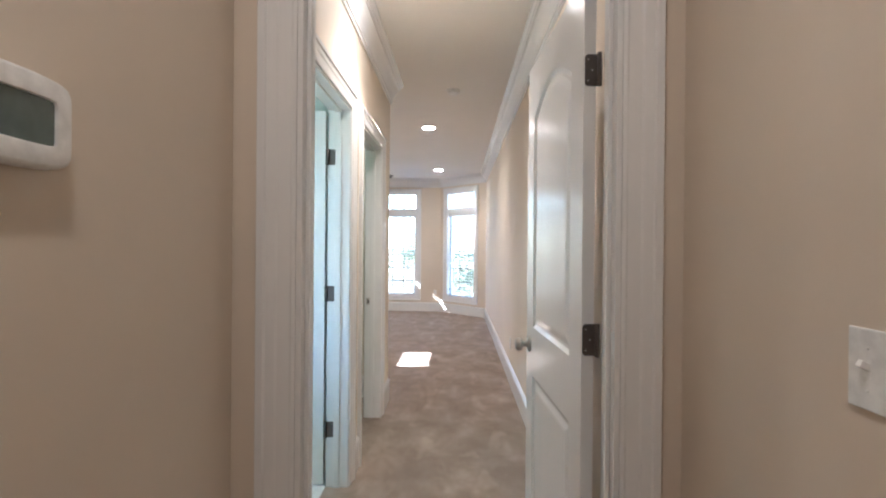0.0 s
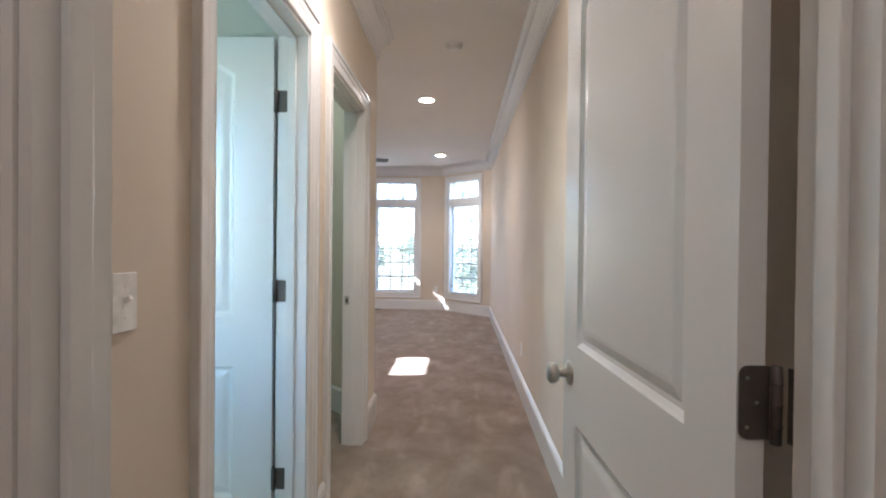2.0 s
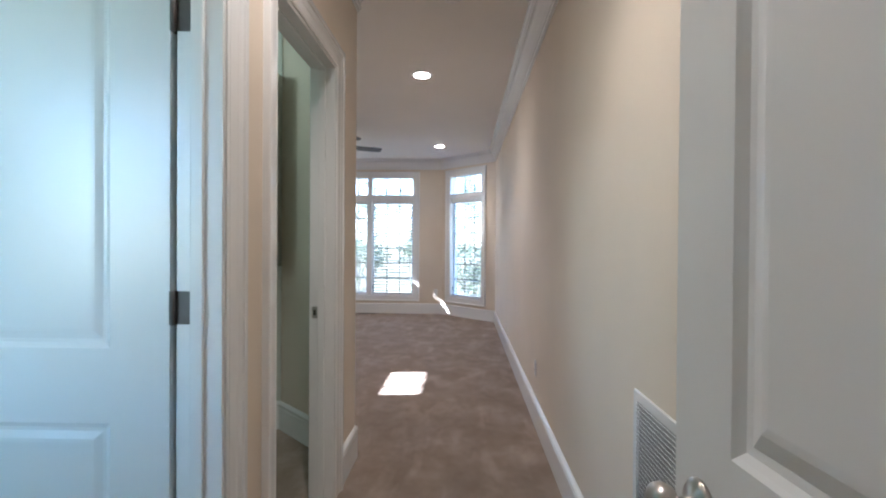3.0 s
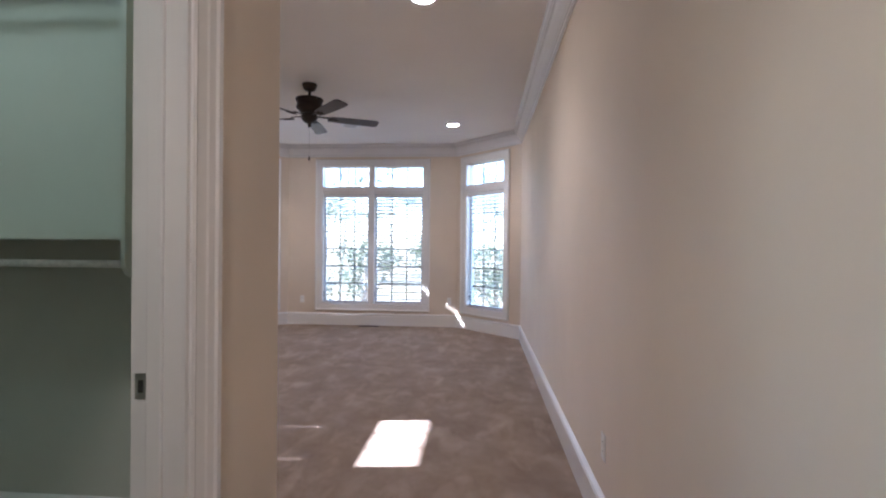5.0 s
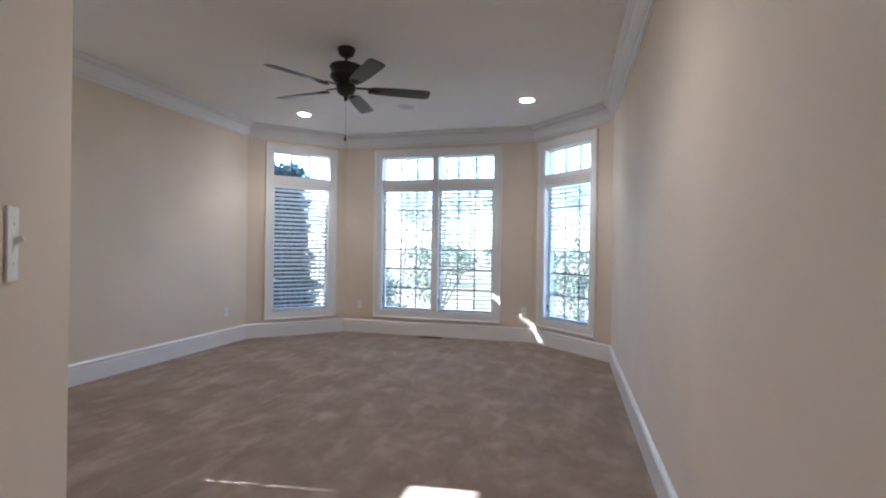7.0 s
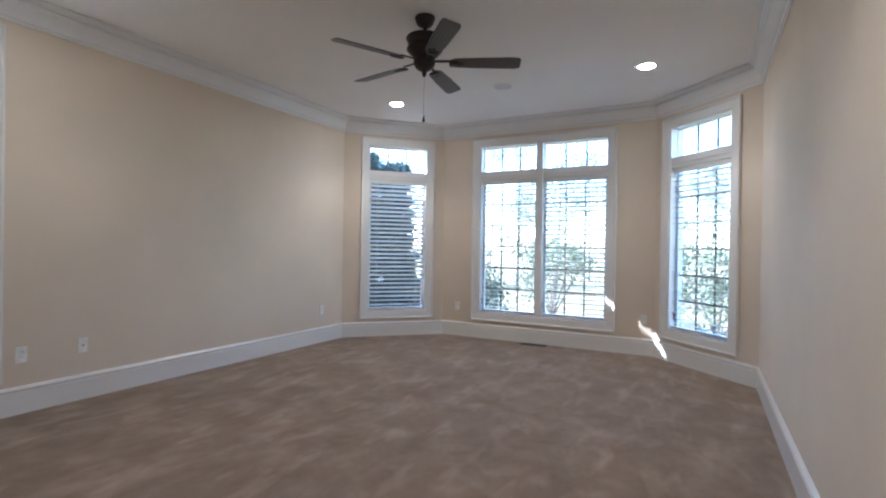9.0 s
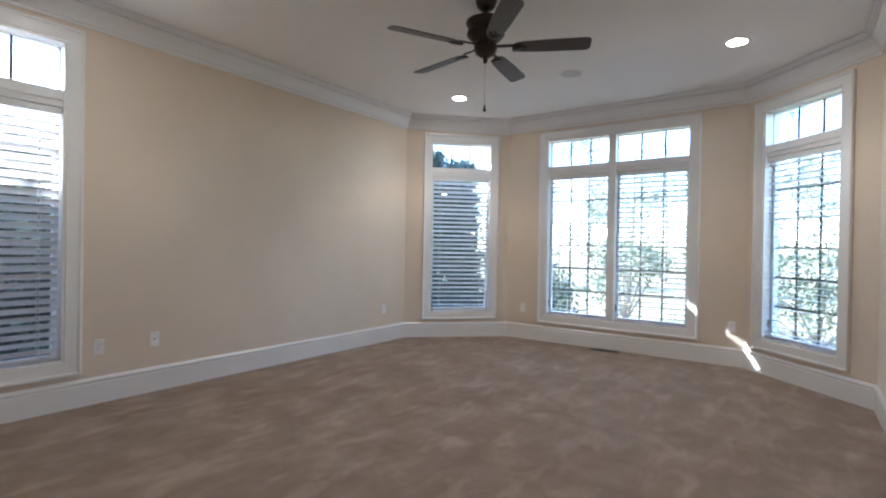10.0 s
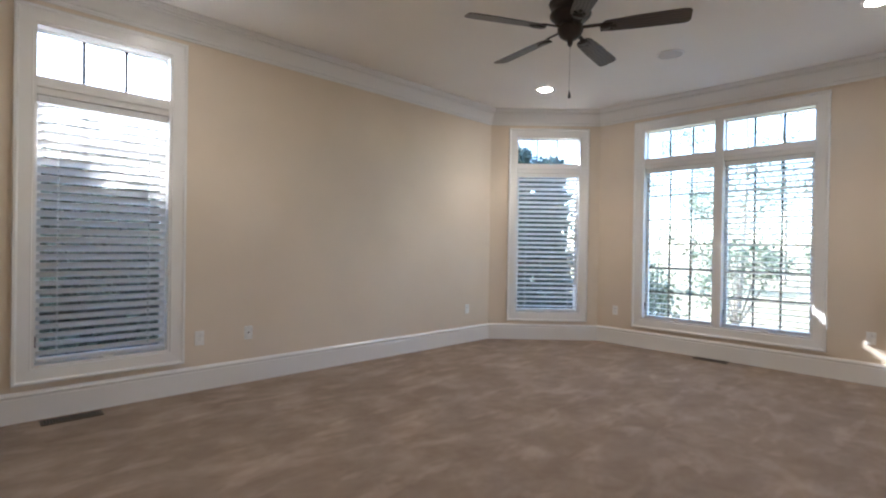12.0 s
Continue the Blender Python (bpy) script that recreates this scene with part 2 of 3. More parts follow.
# the room's outline with the room on its left
LOOP = [(XR, YE), (XR, YCE), (B2, YB), (B1, YB), (XW, YC), (XW, YS), (-1.18, YS), (XL, 5.06), (XL, YE)]
NAMES = ["wall_east", "wall_bay_east", "wall_north", "wall_bay_west", "wall_west", "wall_south", "wall_angled", "wall_hall_west"]
WIN_Z0, WIN_Z1 = 0.335, 2.575           # rough opening
W2_C, W2_W = -1.72, 1.67
DOOR_TOP = 2.205
outer = offset_line(LOOP, -OUT)
thin = offset_line(LOOP, -0.12)
outer[5] = Vector((XW - OUT, YS - 0.12))
for i in (6, 7, 8):
    outer[i] = thin[i]
HOLES = {
    "wall_bay_east": [(0.315, 1.129, WIN_Z0, WIN_Z1)],
    "wall_north": [(B2 - W2_C - W2_W / 2, B2 - W2_C + W2_W / 2, WIN_Z0, WIN_Z1)],
    "wall_bay_west": [(0.240, 1.056, WIN_Z0, WIN_Z1)],
    "wall_west": [(YC - 6.70, YC - 5.89, WIN_Z0, WIN_Z1)],
    "wall_hall_west": [(5.06 - 4.57, 5.06 - 3.76, -0.01, DOOR_TOP), (5.06 - 3.40, 5.06 - 2.605, -0.01, DOOR_TOP)],
}
for i, name in enumerate(NAMES):
    structure(name, wall_mesh(LOOP[i], LOOP[i + 1], outer[i], outer[i + 1], -0.01, H, HOLES.get(name, [])), WALL,
              "beige painted plaster wall with white trim", "wall")

# entry wall and the lobby before it
DX0, DX1 = -0.40, 0.442
structure("wall_entry", wall_mesh((0.72, 1.82), (-0.70, 1.82), (0.72, YE - 0.003), (-0.70, YE - 0.003), -0.01, H, [(0.72 - DX1, 0.72 - DX0, -0.01, DOOR_TOP)]),
          WALL, "beige painted wall round the bedroom doorway", "wall")
structure("wall_lobby_west", box_bm(-0.69, -0.57, -1.6, 1.817, -0.01, H), WALL, "beige painted lobby wall", "wall")
structure("wall_lobby_east", box_bm(0.60, 0.72, -1.6, 1.817, -0.01, H), WALL, "beige painted lobby wall", "wall")
structure("wall_lobby_back", box_bm(-0.69, 0.72, -1.72, -1.603, -0.01, H), WALL, "beige painted lobby end wall", "wall")
# rooms behind the hall's west wall
structure("wall_bath_south", wall_mesh((-2.72, 1.95), (-0.733, 1.95), (-2.72, 1.83), (-0.733, 1.83), -0.01, H, [(0.35, 1.25, 1.0, 2.2)]), BATH, "pale blue painted wall with an assumed, unseen window opening", "wall")
structure("wall_partition", box_bm(-2.7, -0.733, 3.50, 3.60, -0.01, H), CLOSET, "painted partition wall", "wall")
structure("wall_bath_west", box_bm(-2.72, -2.6, 1.953, 3.5, -0.01, H), BATH, "pale blue painted wall", "wall")
structure("wall_closet_west", box_bm(-2.72, -2.6, 3.6, 5.52, -0.01, H), CLOSET, "painted closet wall", "wall")
structure("wall_closet_north", box_bm(-2.6, -1.235, 5.498, 5.507, -0.01, H), CLOSET, "painted closet wall", "wall")

def prism_bm(points, z0, z1):
    bm = bmesh.new()
    lo, hi = ([bm.verts.new((x, y, z)) for x, y in points] for z in (z0, z1))
    bm.faces.new(lo), bm.faces.new(hi)
    for k in range(len(points)):
        q = (k + 1) % len(points)
        bm.faces.new((lo[k], lo[q], hi[q], hi[k]))
    bmesh.ops.recalc_face_normals(bm, faces=bm.faces)
    return bm


FOOT = [(0.79, -1.73), (0.79, 10.45), (-0.28, 11.53), (-3.18, 11.53), (-4.25, 10.45), (-4.25, 5.50), (-2.73, 5.50), (-2.73, 1.82), (-0.70, 1.82), (-0.70, -1.73)]
structure("floor", prism_bm(FOOT, -0.12, 0.0), CARPET, "brown plush carpet with brushed pile marks", "carpet")
structure("floor_bath", box_bm(-2.6, -0.735, 1.95, 3.5, 0.001, 0.006), STONE, "pale tiled floor", "floor")
structure("ceiling", prism_bm(FOOT, H, H + 0.15), CEILING, "flat off-white painted ceiling", "ceiling")

# unseen overhang, added; its height trims the sun that enters the west transoms
SUN_CUT_EAVES = [tuple(p) for p in offset_line([(0.79, -1.73), *FOOT[1:6], (-4.25, 5.46), (-4.25, -1.73)], -0.60)]
structure("roof", prism_bm(SUN_CUT_EAVES, 3.08, 3.21), BRICK, "unseen roof edge added to cut the sun at the windows", "roof")

# ---- baseboards and crown ----
BASE = [(0, 0), (0.016, 0), (0.016, 0.150), (0.013, 0.154), (0.013, 0.163), (0.019, 0.168), (0.019, 0.176), (0.012, 0.186), (0.006, 0.193), (0, 0.195)]
CROWN = [(0, 2.712), (0.012, 2.712), (0.014, 2.728), (0.024, 2.732), (0.024, 2.740), (0.018, 2.743), (0.020, 2.755), (0.034, 2.785), (0.060, 2.825), (0.076, 2.842), (0.088, 2.843), (0.088, 2.854), (0.080, 2.858),
         (0.098, 2.864), (0.100, 2.874), (0.114, 2.884), (0.116, 2.899), (0, 2.899)]
runs = [LOOP[:8] + [(XL, 4.675)], [(XL, 3.66), (XL, 3.50)], [(XL, 2.51), (XL, YE)]]
for r in runs:
    structure("baseboard", sweep(bmesh.new(), BASE, r), WHITE, "tall white moulded baseboard", "baseboard")
structure("crown_moulding", sweep(bmesh.new(), CROWN, LOOP), WHITE, "white stepped crown moulding below the ceiling", "crown moulding")
structure("baseboard", sweep(bmesh.new(), BASE, [(-0.731, 4.68), (-0.731, 5.008), (-1.232, 5.496), (-2.6, 5.496)]), WHITE,
          "white moulded closet baseboard", "baseboard")

# ---- door casings ----
CASING = [(0.0, 0.0), (0.0, 0.010), (0.008, 0.014), (0.014, 0.012), (0.045, 0.015), (0.052, 0.018), (0.075, 0.020), (0.080, 0.026), (0.098, 0.026), (0.100, 0.022), (0.100, 0.0)]


def casing_bm(w, h, profile=CASING, four=False, z0=0.0):
    """Moulded frame round an opening w wide up to h; local y out of the wall."""
    bm = bmesh.new()
    rings = []
    for d, t in profile:
        pts = [(-d, z0 - (d if four else 0)), (-d, h + d), (w + d, h + d), (w + d, z0 - (d if four else 0))]
        rings.append([bm.verts.new((x, t, z)) for x, z in pts])
    n = len(rings)
    for i in range(n):
        a, b = rings[i], rings[(i + 1) % n]
        for k in range(4 if four else 3):
            bm.faces.new((a[k], a[(k + 1) % 4], b[(k + 1) % 4], b[k]))
    if not four:
        for k in (0, 3):
            bm.faces.new([r[k] for r in rings])
    bmesh.ops.recalc_face_normals(bm, faces=bm.faces)
    return bm


def door_frame(name, m, w, h, depth, label, both=True, stop_at=0.06, strike=None):
    """Jamb, stop and casings of a doorway; local y=0 is the wall's face, the wall lies at negative y."""
    root = thing(name, m, label, "door frame", "", "structure")
    part("casing", casing_bm(w, h), WHITE, root)
    if both:
        bm = casing_bm(w, h)
        bmesh.ops.transform(bm, matrix=Matrix.Translation((0, -depth, 0)) @ Matrix.Diagonal((1, -1, 1, 1)), verts=bm.verts)
        bmesh.ops.reverse_faces(bm, faces=bm.faces)
        part("casing", bm, WHITE, root)
    t = 0.014
    for x0, x1, z0, z1 in ((0.0005, t, 0.001, h - 0.0005), (w - t, w - 0.0005, 0.001, h - 0.0005), (t, w - t, h - t, h - 0.0005)):
        part("jamb", box_bm(x0, x1, -depth - 0.002, 0.004, z0, z1), WHITE, root)
    for x0, x1, z0, z1 in ((t, t + 0.012, 0.001, h - t), (w - t - 0.012, w - t, 0.001, h - t), (t + 0.012, w - t - 0.012, h - t - 0.012, h - t)):
        part("stop", box_bm(x0, x1, -stop_at - 0.035, -stop_at, z0, z1, 0.003), WHITE, root)
    if strike:
        side, y, lift = strike
        x = t if side < 0 else w - t
        s = -side
        bm = box_bm(min(x, x + s * 0.002), max(x, x + s * 0.002), y - 0.014, y + 0.014, 0.925 + lift, 0.983 + lift)
        plate = part("strike_plate", bm, NICKEL, root, "satin nickel strike plate")
        part("slot", box_bm(min(x, x + s * 0.003), max(x, x + s * 0.003), y - 0.006, y + 0.006, 0.94 + lift, 0.968 + lift), SLOT, plate)
    return root


# hall west wall: local x runs with +y, local y points into the hall
door_frame("door_frame_bath", basis((XL, 3.40), (0, -1)), 0.795, DOOR_TOP, 0.12, "white moulded door frame with open bath door", stop_at=0.045)
door_frame("door_frame_closet", basis((XL, 4.57), (0, -1)), 0.81, DOOR_TOP, 0.12, "white moulded closet door frame with strike plate", stop_at=0.045, strike=(-1, -0.098, 0.0))
# lobby side of the entry wall
door_frame("door_frame_entry", basis((DX1, 1.82), (-1, 0)), DX1 - DX0, DOOR_TOP, 0.107, "white moulded bedroom door frame", stop_at=0.03, strike=(1, -0.081, 0.02))


# ---- doors ----
def panel_outline(x0, x1, z0, z1, arch, inset):
    x0, x1, z0, z1 = x0 + inset, x1 - inset, z0 + inset, z1 - inset
    pts = [(x0, z0), (x1, z0)]
    n = 14 if arch else 1
    for k in range(n + 1):
        f = k / n
        pts.append((x1 + (x0 - x1) * f, z1 + (arch * math.sin(math.pi * f) ** 1.0 if arch else 0)))
    return pts


def leaf_plate(bm, x0, x1, y, thick, z, half, axis, r=0.011):
    """A hinge leaf with rounded corners on its free side; axis: the way in which it is wide, x or y."""
    pts = [(x0, -half), (x0, half)]
    for k in range(5):
        a = math.pi / 2 * (1 - k / 4)
        pts.append((x1 + (r if x1 < x0 else -r) * (1 - math.cos(a)), half - r + r * math.sin(a)))
    pts += [(p, -q) for p, q in reversed(pts[2:])]
    put = (lambda p, q, d: (p, d, z + q)) if axis == "x" else (lambda p, q, d: (d, p, z + q))
    lo, hi = ([bm.verts.new(put(p, q, d)) for p, q in pts] for d in (y, y + thick))
    bm.faces.new(lo), bm.faces.new(hi)
    for k in range(len(pts)):
        q = (k + 1) % len(pts)
        bm.faces.new((lo[k], lo[q], hi[q], hi[k]))


def door_leaf(name, m, w, h, hinge_side, label, stile=0.125, knob=True, knob_z=0.945, hinges=(0.35, 1.128, 1.897), lock_rail=0.0, top_rail=0.175):
    """Two-panel leaf; local x from the hinge, local y through its thickness, front at y=0, back at y=-0.035."""
    root = thing(name, m, label, "door")
    th = 0.035
    panels = [(stile, w - stile, 0.24, 0.83 + lock_rail, 0.0), (stile, w - stile, 1.035 + lock_rail, h - top_rail, 0.09)]
    slab = bmesh.new()
    border = {}
    for side, y, s in (("f", 0.0, -1), ("b", -th, 1)):
        loops = [[(0, 0), (w, 0), (w, h), (0, h)]] + [panel_outline(*p[:4], p[4], 0) for p in panels]
        edges = []
        for li, lp in enumerate(loops):
            vs = [slab.verts.new((x, y, z)) for x, z in lp]
            if li == 0:
                border[side] = vs
            edges += [slab.edges.new((vs[k], vs[(k + 1) % len(vs)])) for k in range(len(vs))]
        bmesh.ops.triangle_fill(slab, use_beauty=True, edges=edges)
    for k in range(4):
        q = (k + 1) % 4
        slab.faces.new((border["f"][k], border["f"][q], border["b"][q], border["b"][k]))
    bmesh.ops.recalc_face_normals(slab, faces=slab.faces)
    part("slab", slab, WHITE, root)
    for side, y, s in (("f", 0.0, -1), ("b", -th, 1)):
        for pname, p in zip(("lower_panel", "upper_panel"), panels):
            bm = bmesh.new()
            rings = []
            for inset, d in ((0, 0), (0.006, 0.004), (0.014, 0.0085), (0.024, 0.009), (0.045, 0.0035), (0.055, 0.0025)):
                rings.append([bm.verts.new((x, y + s * d, z)) for x, z in panel_outline(*p[:4], p[4], inset)])
            for a, b in zip(rings, rings[1:]):
                for k in range(len(a)):
                    q = (k + 1) % len(a)
                    bm.faces.new((a[k], a[q], b[q], b[k]))
            bm.faces.new(rings[-1])
            bmesh.ops.recalc_face_normals(bm, faces=bm.faces)
            if sum((f.normal.y * f.calc_area() for f in bm.faces)) * -s < 0:
                bmesh.ops.reverse_faces(bm, faces=bm.faces)
            part(pname, bm, WHITE, root)
    if hinges:
        for z in hinges:
            bm = bmesh.new()
            yk = 0.006 if hinge_side > 0 else -th - 0.006
            lathe(bm, [(0, -0.048), (0.0065, -0.047), (0.0065, 0.047), (0, 0.048)], 12, Matrix.Translation((-0.012, yk, z)))
            if hinge_side > 0:
                leaf_plate(bm, 0.004, -th + 0.002, -0.003, 0.0022, z, 0.045, "y")
                leaf_plate(bm, -0.012, -0.060, -0.0035, 0.002, z, 0.045, "x")
            else:
                leaf_plate(bm, -th - 0.004, -0.002, -0.003, 0.0022, z, 0.045, "y")
                leaf_plate(bm, -0.014, -0.062, -th - 0.0205, 0.002, z, 0.045, "x")
            for zz in (-0.026, 0.0, 0.026):
                lathe(bm, [(0.0066, -0.0012), (0.0074, -0.0008), (0.0074, 0.0008), (0.0066, 0.0012)], 12, Matrix.Translation((-0.012, yk, z + zz)))
            bmesh.ops.recalc_face_normals(bm, faces=bm.faces)
            hinge = part("hinge", bm, PEWTER, root, "aged pewter hinge")
            kn = bmesh.new()
            for zz in (-0.03, 0.0, 0.03):
                lathe(kn, [(0, -0.0), (0.0026, 0.0), (0.002, 0.0012), (0, 0.0015)], 8,
                      Matrix.Translation((-0.003, -th / 2 + 0.006 * (1 if zz else -1), z + zz)) @ Matrix.Rotation(-math.pi / 2, 4, "Y"))
            part("screw", kn, NICKEL, hinge)
    if knob:
        for s, y in ((1, 0.0), (-1, -th)):
            bm = bmesh.new()
            prof = [(0, 0), (0.033, 0.0), (0.033, 0.004), (0.028, 0.009), (0.013, 0.012), (0.0105, 0.026), (0.013, 0.031), (0.024, 0.036),
                    (0.0285, 0.046), (0.027, 0.056), (0.018, 0.063), (0, 0.065)]
            lathe(bm, prof, 32, Matrix.Translation((w - 0.065, y, knob_z)) @ Matrix.Rotation(-math.pi / 2 * s, 4, "X"))
            part("knob", bm, NICKEL, root, "satin nickel door knob")
        part("latch_plate", box_bm(w - 0.0004, w + 0.0014, -th / 2 - 0.012, -th / 2 + 0.012, knob_z - 0.028, knob_z + 0.028), NICKEL, root)
    return root


# bedroom door, open against the hall's east side
door_leaf("bedroom_door", basis((0.378, 1.957), (0.336 - 0.378, 0.79), 0.012), 0.80, 2.172, -1,
          "glossy white two-panel arched bedroom door standing open", knob_z=0.972, lock_rail=0.02, top_rail=0.235)
# bath door, open into the bath
door_leaf("bath_door", basis((-0.749, 3.381), (-1.0, -0.02), 0.014), 0.755, 2.172, 1,
          "white two-panel arched bath door standing open", stile=0.164, lock_rail=-0.035, hinges=(0.322, 1.112, 1.905), top_rail=0.155)


# ---- windows ----
WCASE = [(0.0, 0.0), (0.0, 0.012), (0.006, 0.015), (0.010, 0.014), (0.072, 0.018), (0.078, 0.022), (0.083, 0.030), (0.096, 0.030), (0.100, 0.026), (0.100, 0.0)]


def frame_bm(x0, x1, z0, z1, y0, y1, b):
    """A rectangular frame with bars b wide."""
    bm = bmesh.new()
    rings = []
    for y, k in ((y0, 0), (y1, 0), (y1, b), (y0, b)):
        rings.append([bm.verts.new((x, y, z)) for x, z in ((x0 + k, z0 + k), (x1 - k, z0 + k), (x1 - k, z1 - k), (x0 + k, z1 - k))])
    for i in range(4):
        a, c = rings[i], rings[(i + 1) % 4]
        for k in range(4):
            bm.faces.new((a[k], a[(k + 1) % 4], c[(k + 1) % 4], c[k]))
    bmesh.ops.recalc_face_normals(bm, faces=bm.faces)
    return bm


SLAT = {}


def slat_mesh(w, tilt):
    """A curved slat with a cord hole near each end."""
    key = (round(w, 3), tilt)
    if key not in SLAT:
        bm = bmesh.new()
        c, s = math.cos(radians(tilt)), math.sin(radians(tilt))
        depth, thick = 0.060, 0.0028
        xs = [0.0, 0.106, 0.116, w - 0.116, w - 0.106, w]
        grid = {}
        for i, x in enumerate(xs):
            for k in range(5):
                f = k / 4 - 0.5
                y, z = f * depth, 0.0026 * (1 - 4 * f * f)
                for side, zz in ((0, z), (1, z + thick)):
                    grid[i, k, side] = bm.verts.new((x, y * c - zz * s, y * s + zz * c))
        solid = {(i, k) for i in range(5) for k in range(4) if not (i in (1, 3) and k in (1, 2))}
        for i, k in solid:
            for side in (0, 1):
                bm.faces.new([grid[a, b, side] for a, b in ((i, k), (i + 1, k), (i + 1, k + 1), (i, k + 1))])
            for (di, dk), (p, q) in {(-1, 0): ((i, k), (i, k + 1)), (1, 0): ((i + 1, k), (i + 1, k + 1)),
                                     (0, -1): ((i, k), (i + 1, k)), (0, 1): ((i, k + 1), (i + 1, k + 1))}.items():
                if (i + di, k + dk) not in solid:
                    bm.faces.new((grid[*p, 0], grid[*q, 0], grid[*q, 1], grid[*p, 1]))
        bmesh.ops.delete(bm, geom=[v for v in bm.verts if not v.link_faces], context="VERTS")
        bmesh.ops.recalc_face_normals(bm, faces=bm.faces)
        me = bpy.data.meshes.new("slat")
        bm.to_mesh(me)
        bm.free()
        me.materials.append(VINYL)
        SLAT[key] = me
    return SLAT[key]


def window(name, m, w, units, tilts, label):
    """Rough opening from local x=0 to w; local y into the room."""
    root = thing(name, m, label, "window", "windows of the bedroom", "structure")
    z0, z1 = WIN_Z0, WIN_Z1
    part("casing", casing_bm(w, z1, WCASE, True, z0), WHITE, root)
    part("jamb_liner", frame_bm(0.0006, w - 0.0006, z0 + 0.0006, z1 - 0.0006, -OUT - 0.01, 0.003, 0.016), WHITE, root)
    rail0, rail1 = 2.115, 2.235
    part("mid_rail", box_bm(0.016, w - 0.016, -0.12, -0.012, rail0, rail1, 0.004), WHITE, root)
    part("rail_bead", box_bm(0.016, w - 0.016, -0.012, 0.002, rail0 + 0.045, rail0 + 0.07, 0.004), WHITE, root)
    spans = [(0.016, w - 0.016)]
    if units == 2:
        c = w / 2 + 0.012
        part("mullion", box_bm(c - 0.042, c + 0.042, -0.12, 0.004, z0 + 0.016, z1 - 0.016, 0.004), WHITE, root)
        spans = [(0.016, c - 0.042), (c + 0.042, w - 0.016)]
    for (x0, x1), tilt in zip(spans, tilts):
        for za, zb, rows, b in ((rail1, z1 - 0.016, 1, 0.008), (z0 + 0.016, rail0, 6, 0.032)):
            sash = part("transom_sash" if rows == 1 else "casement_sash", frame_bm(x0, x1, za, zb, -0.125, -0.085, b), WHITE, root)
            pane = part("pane", box_bm(x0 + b - 0.004, x1 - b + 0.004, -0.107, -0.103, za + b - 0.004, zb - b + 0.004), GLASS, sash)
            pane.visible_shadow = False
            gx0, gx1, gz0, gz1 = x0 + b, x1 - b, za + b, zb - b
            for k in (1, 2):
                x = gx0 + (gx1 - gx0) * k / 3
                part("muntin", box_bm(x - 0.010, x + 0.010, -0.118, -0.109, gz0, gz1), MUNTIN, sash)
            for k in range(1, rows):
                z = gz0 + (gz1 - gz0) * k / rows
                part("muntin", box_bm(gx0, gx1, -0.1175, -0.1095, z - 0.010, z + 0.010), MUNTIN, sash)
        crank = bmesh.new()
        xm = (x0 + x1) / 2
        box(crank, xm - 0.045, xm + 0.02, -0.03, 0.0, z0 + 0.016, z0 + 0.03, 0.004)
        box(crank, xm + 0.0, xm + 0.09, -0.012, 0.004, z0 + 0.026, z0 + 0.036, 0.003)
        part("crank", crank, WHITE, root)
        lock = box_bm(x1 - 0.014, x1 - 0.004, -0.075, -0.06, z0 + 0.12, z0 + 0.20, 0.003)
        part("sash_lock", lock, PEWTER, root)
        # blind within the jamb
        blind = thing("window_blind", m @ Matrix.Translation((x0, 0, 0)), "white slatted blind lowered over the casement" + (", slats half closed" if abs(tilt) > 20 else ", slats open"), "window blind", "blinds of the bedroom windows")
        bw = x1 - x0
        part("headrail", box_bm(0.006, bw - 0.006, -0.076, -0.022, rail0 - 0.05, rail0 - 0.003, 0.004), VINYL, blind)
        part("bottom_rail", box_bm(0.010, bw - 0.010, -0.072, -0.024, z0 + 0.035, z0 + 0.052, 0.004), VINYL, blind)
        pitch, z = 0.0575, z0 + 0.085
        me = slat_mesh(bw - 0.02, tilt)
        while z < rail0 - 0.07:
            s = new("slat", me)
            s.parent = blind
            s.location = (0.010, -0.048 + random.uniform(-0.001, 0.001), z + random.uniform(-0.001, 0.001))
            s.rotation_euler = (radians(random.uniform(-3.5, 3.5)), 0, 0)
            z += pitch
        for x in (0.12, bw - 0.12):
            for y in (-0.074, -0.022):
                part("ladder_cord", box_bm(x - 0.0012, x + 0.0012, y - 0.001, y + 0.001, z0 + 0.05, rail0 - 0.05), VINYL, blind)
    return root


def along(i, s):
    a, b = Vector(LOOP[i]), Vector(LOOP[i + 1])
    u = (b - a).normalized()
    return basis(a + u * s, u)


window("window_1", along(1, 0.315), 0.814, 1, (3,), "tall white casement window with transom in the bay")
window("window_2", along(2, B2 - W2_C - W2_W / 2), W2_W, 2, (13, 4), "wide white double casement window with transoms")
window("window_3", along(3, 0.240), 0.816, 1, (22,), "tall white casement window with transom in the bay")
window("window_4", along(4, YC - 6.70), 0.81, 1, (39,), "tall white casement window with transom and half-closed blind")


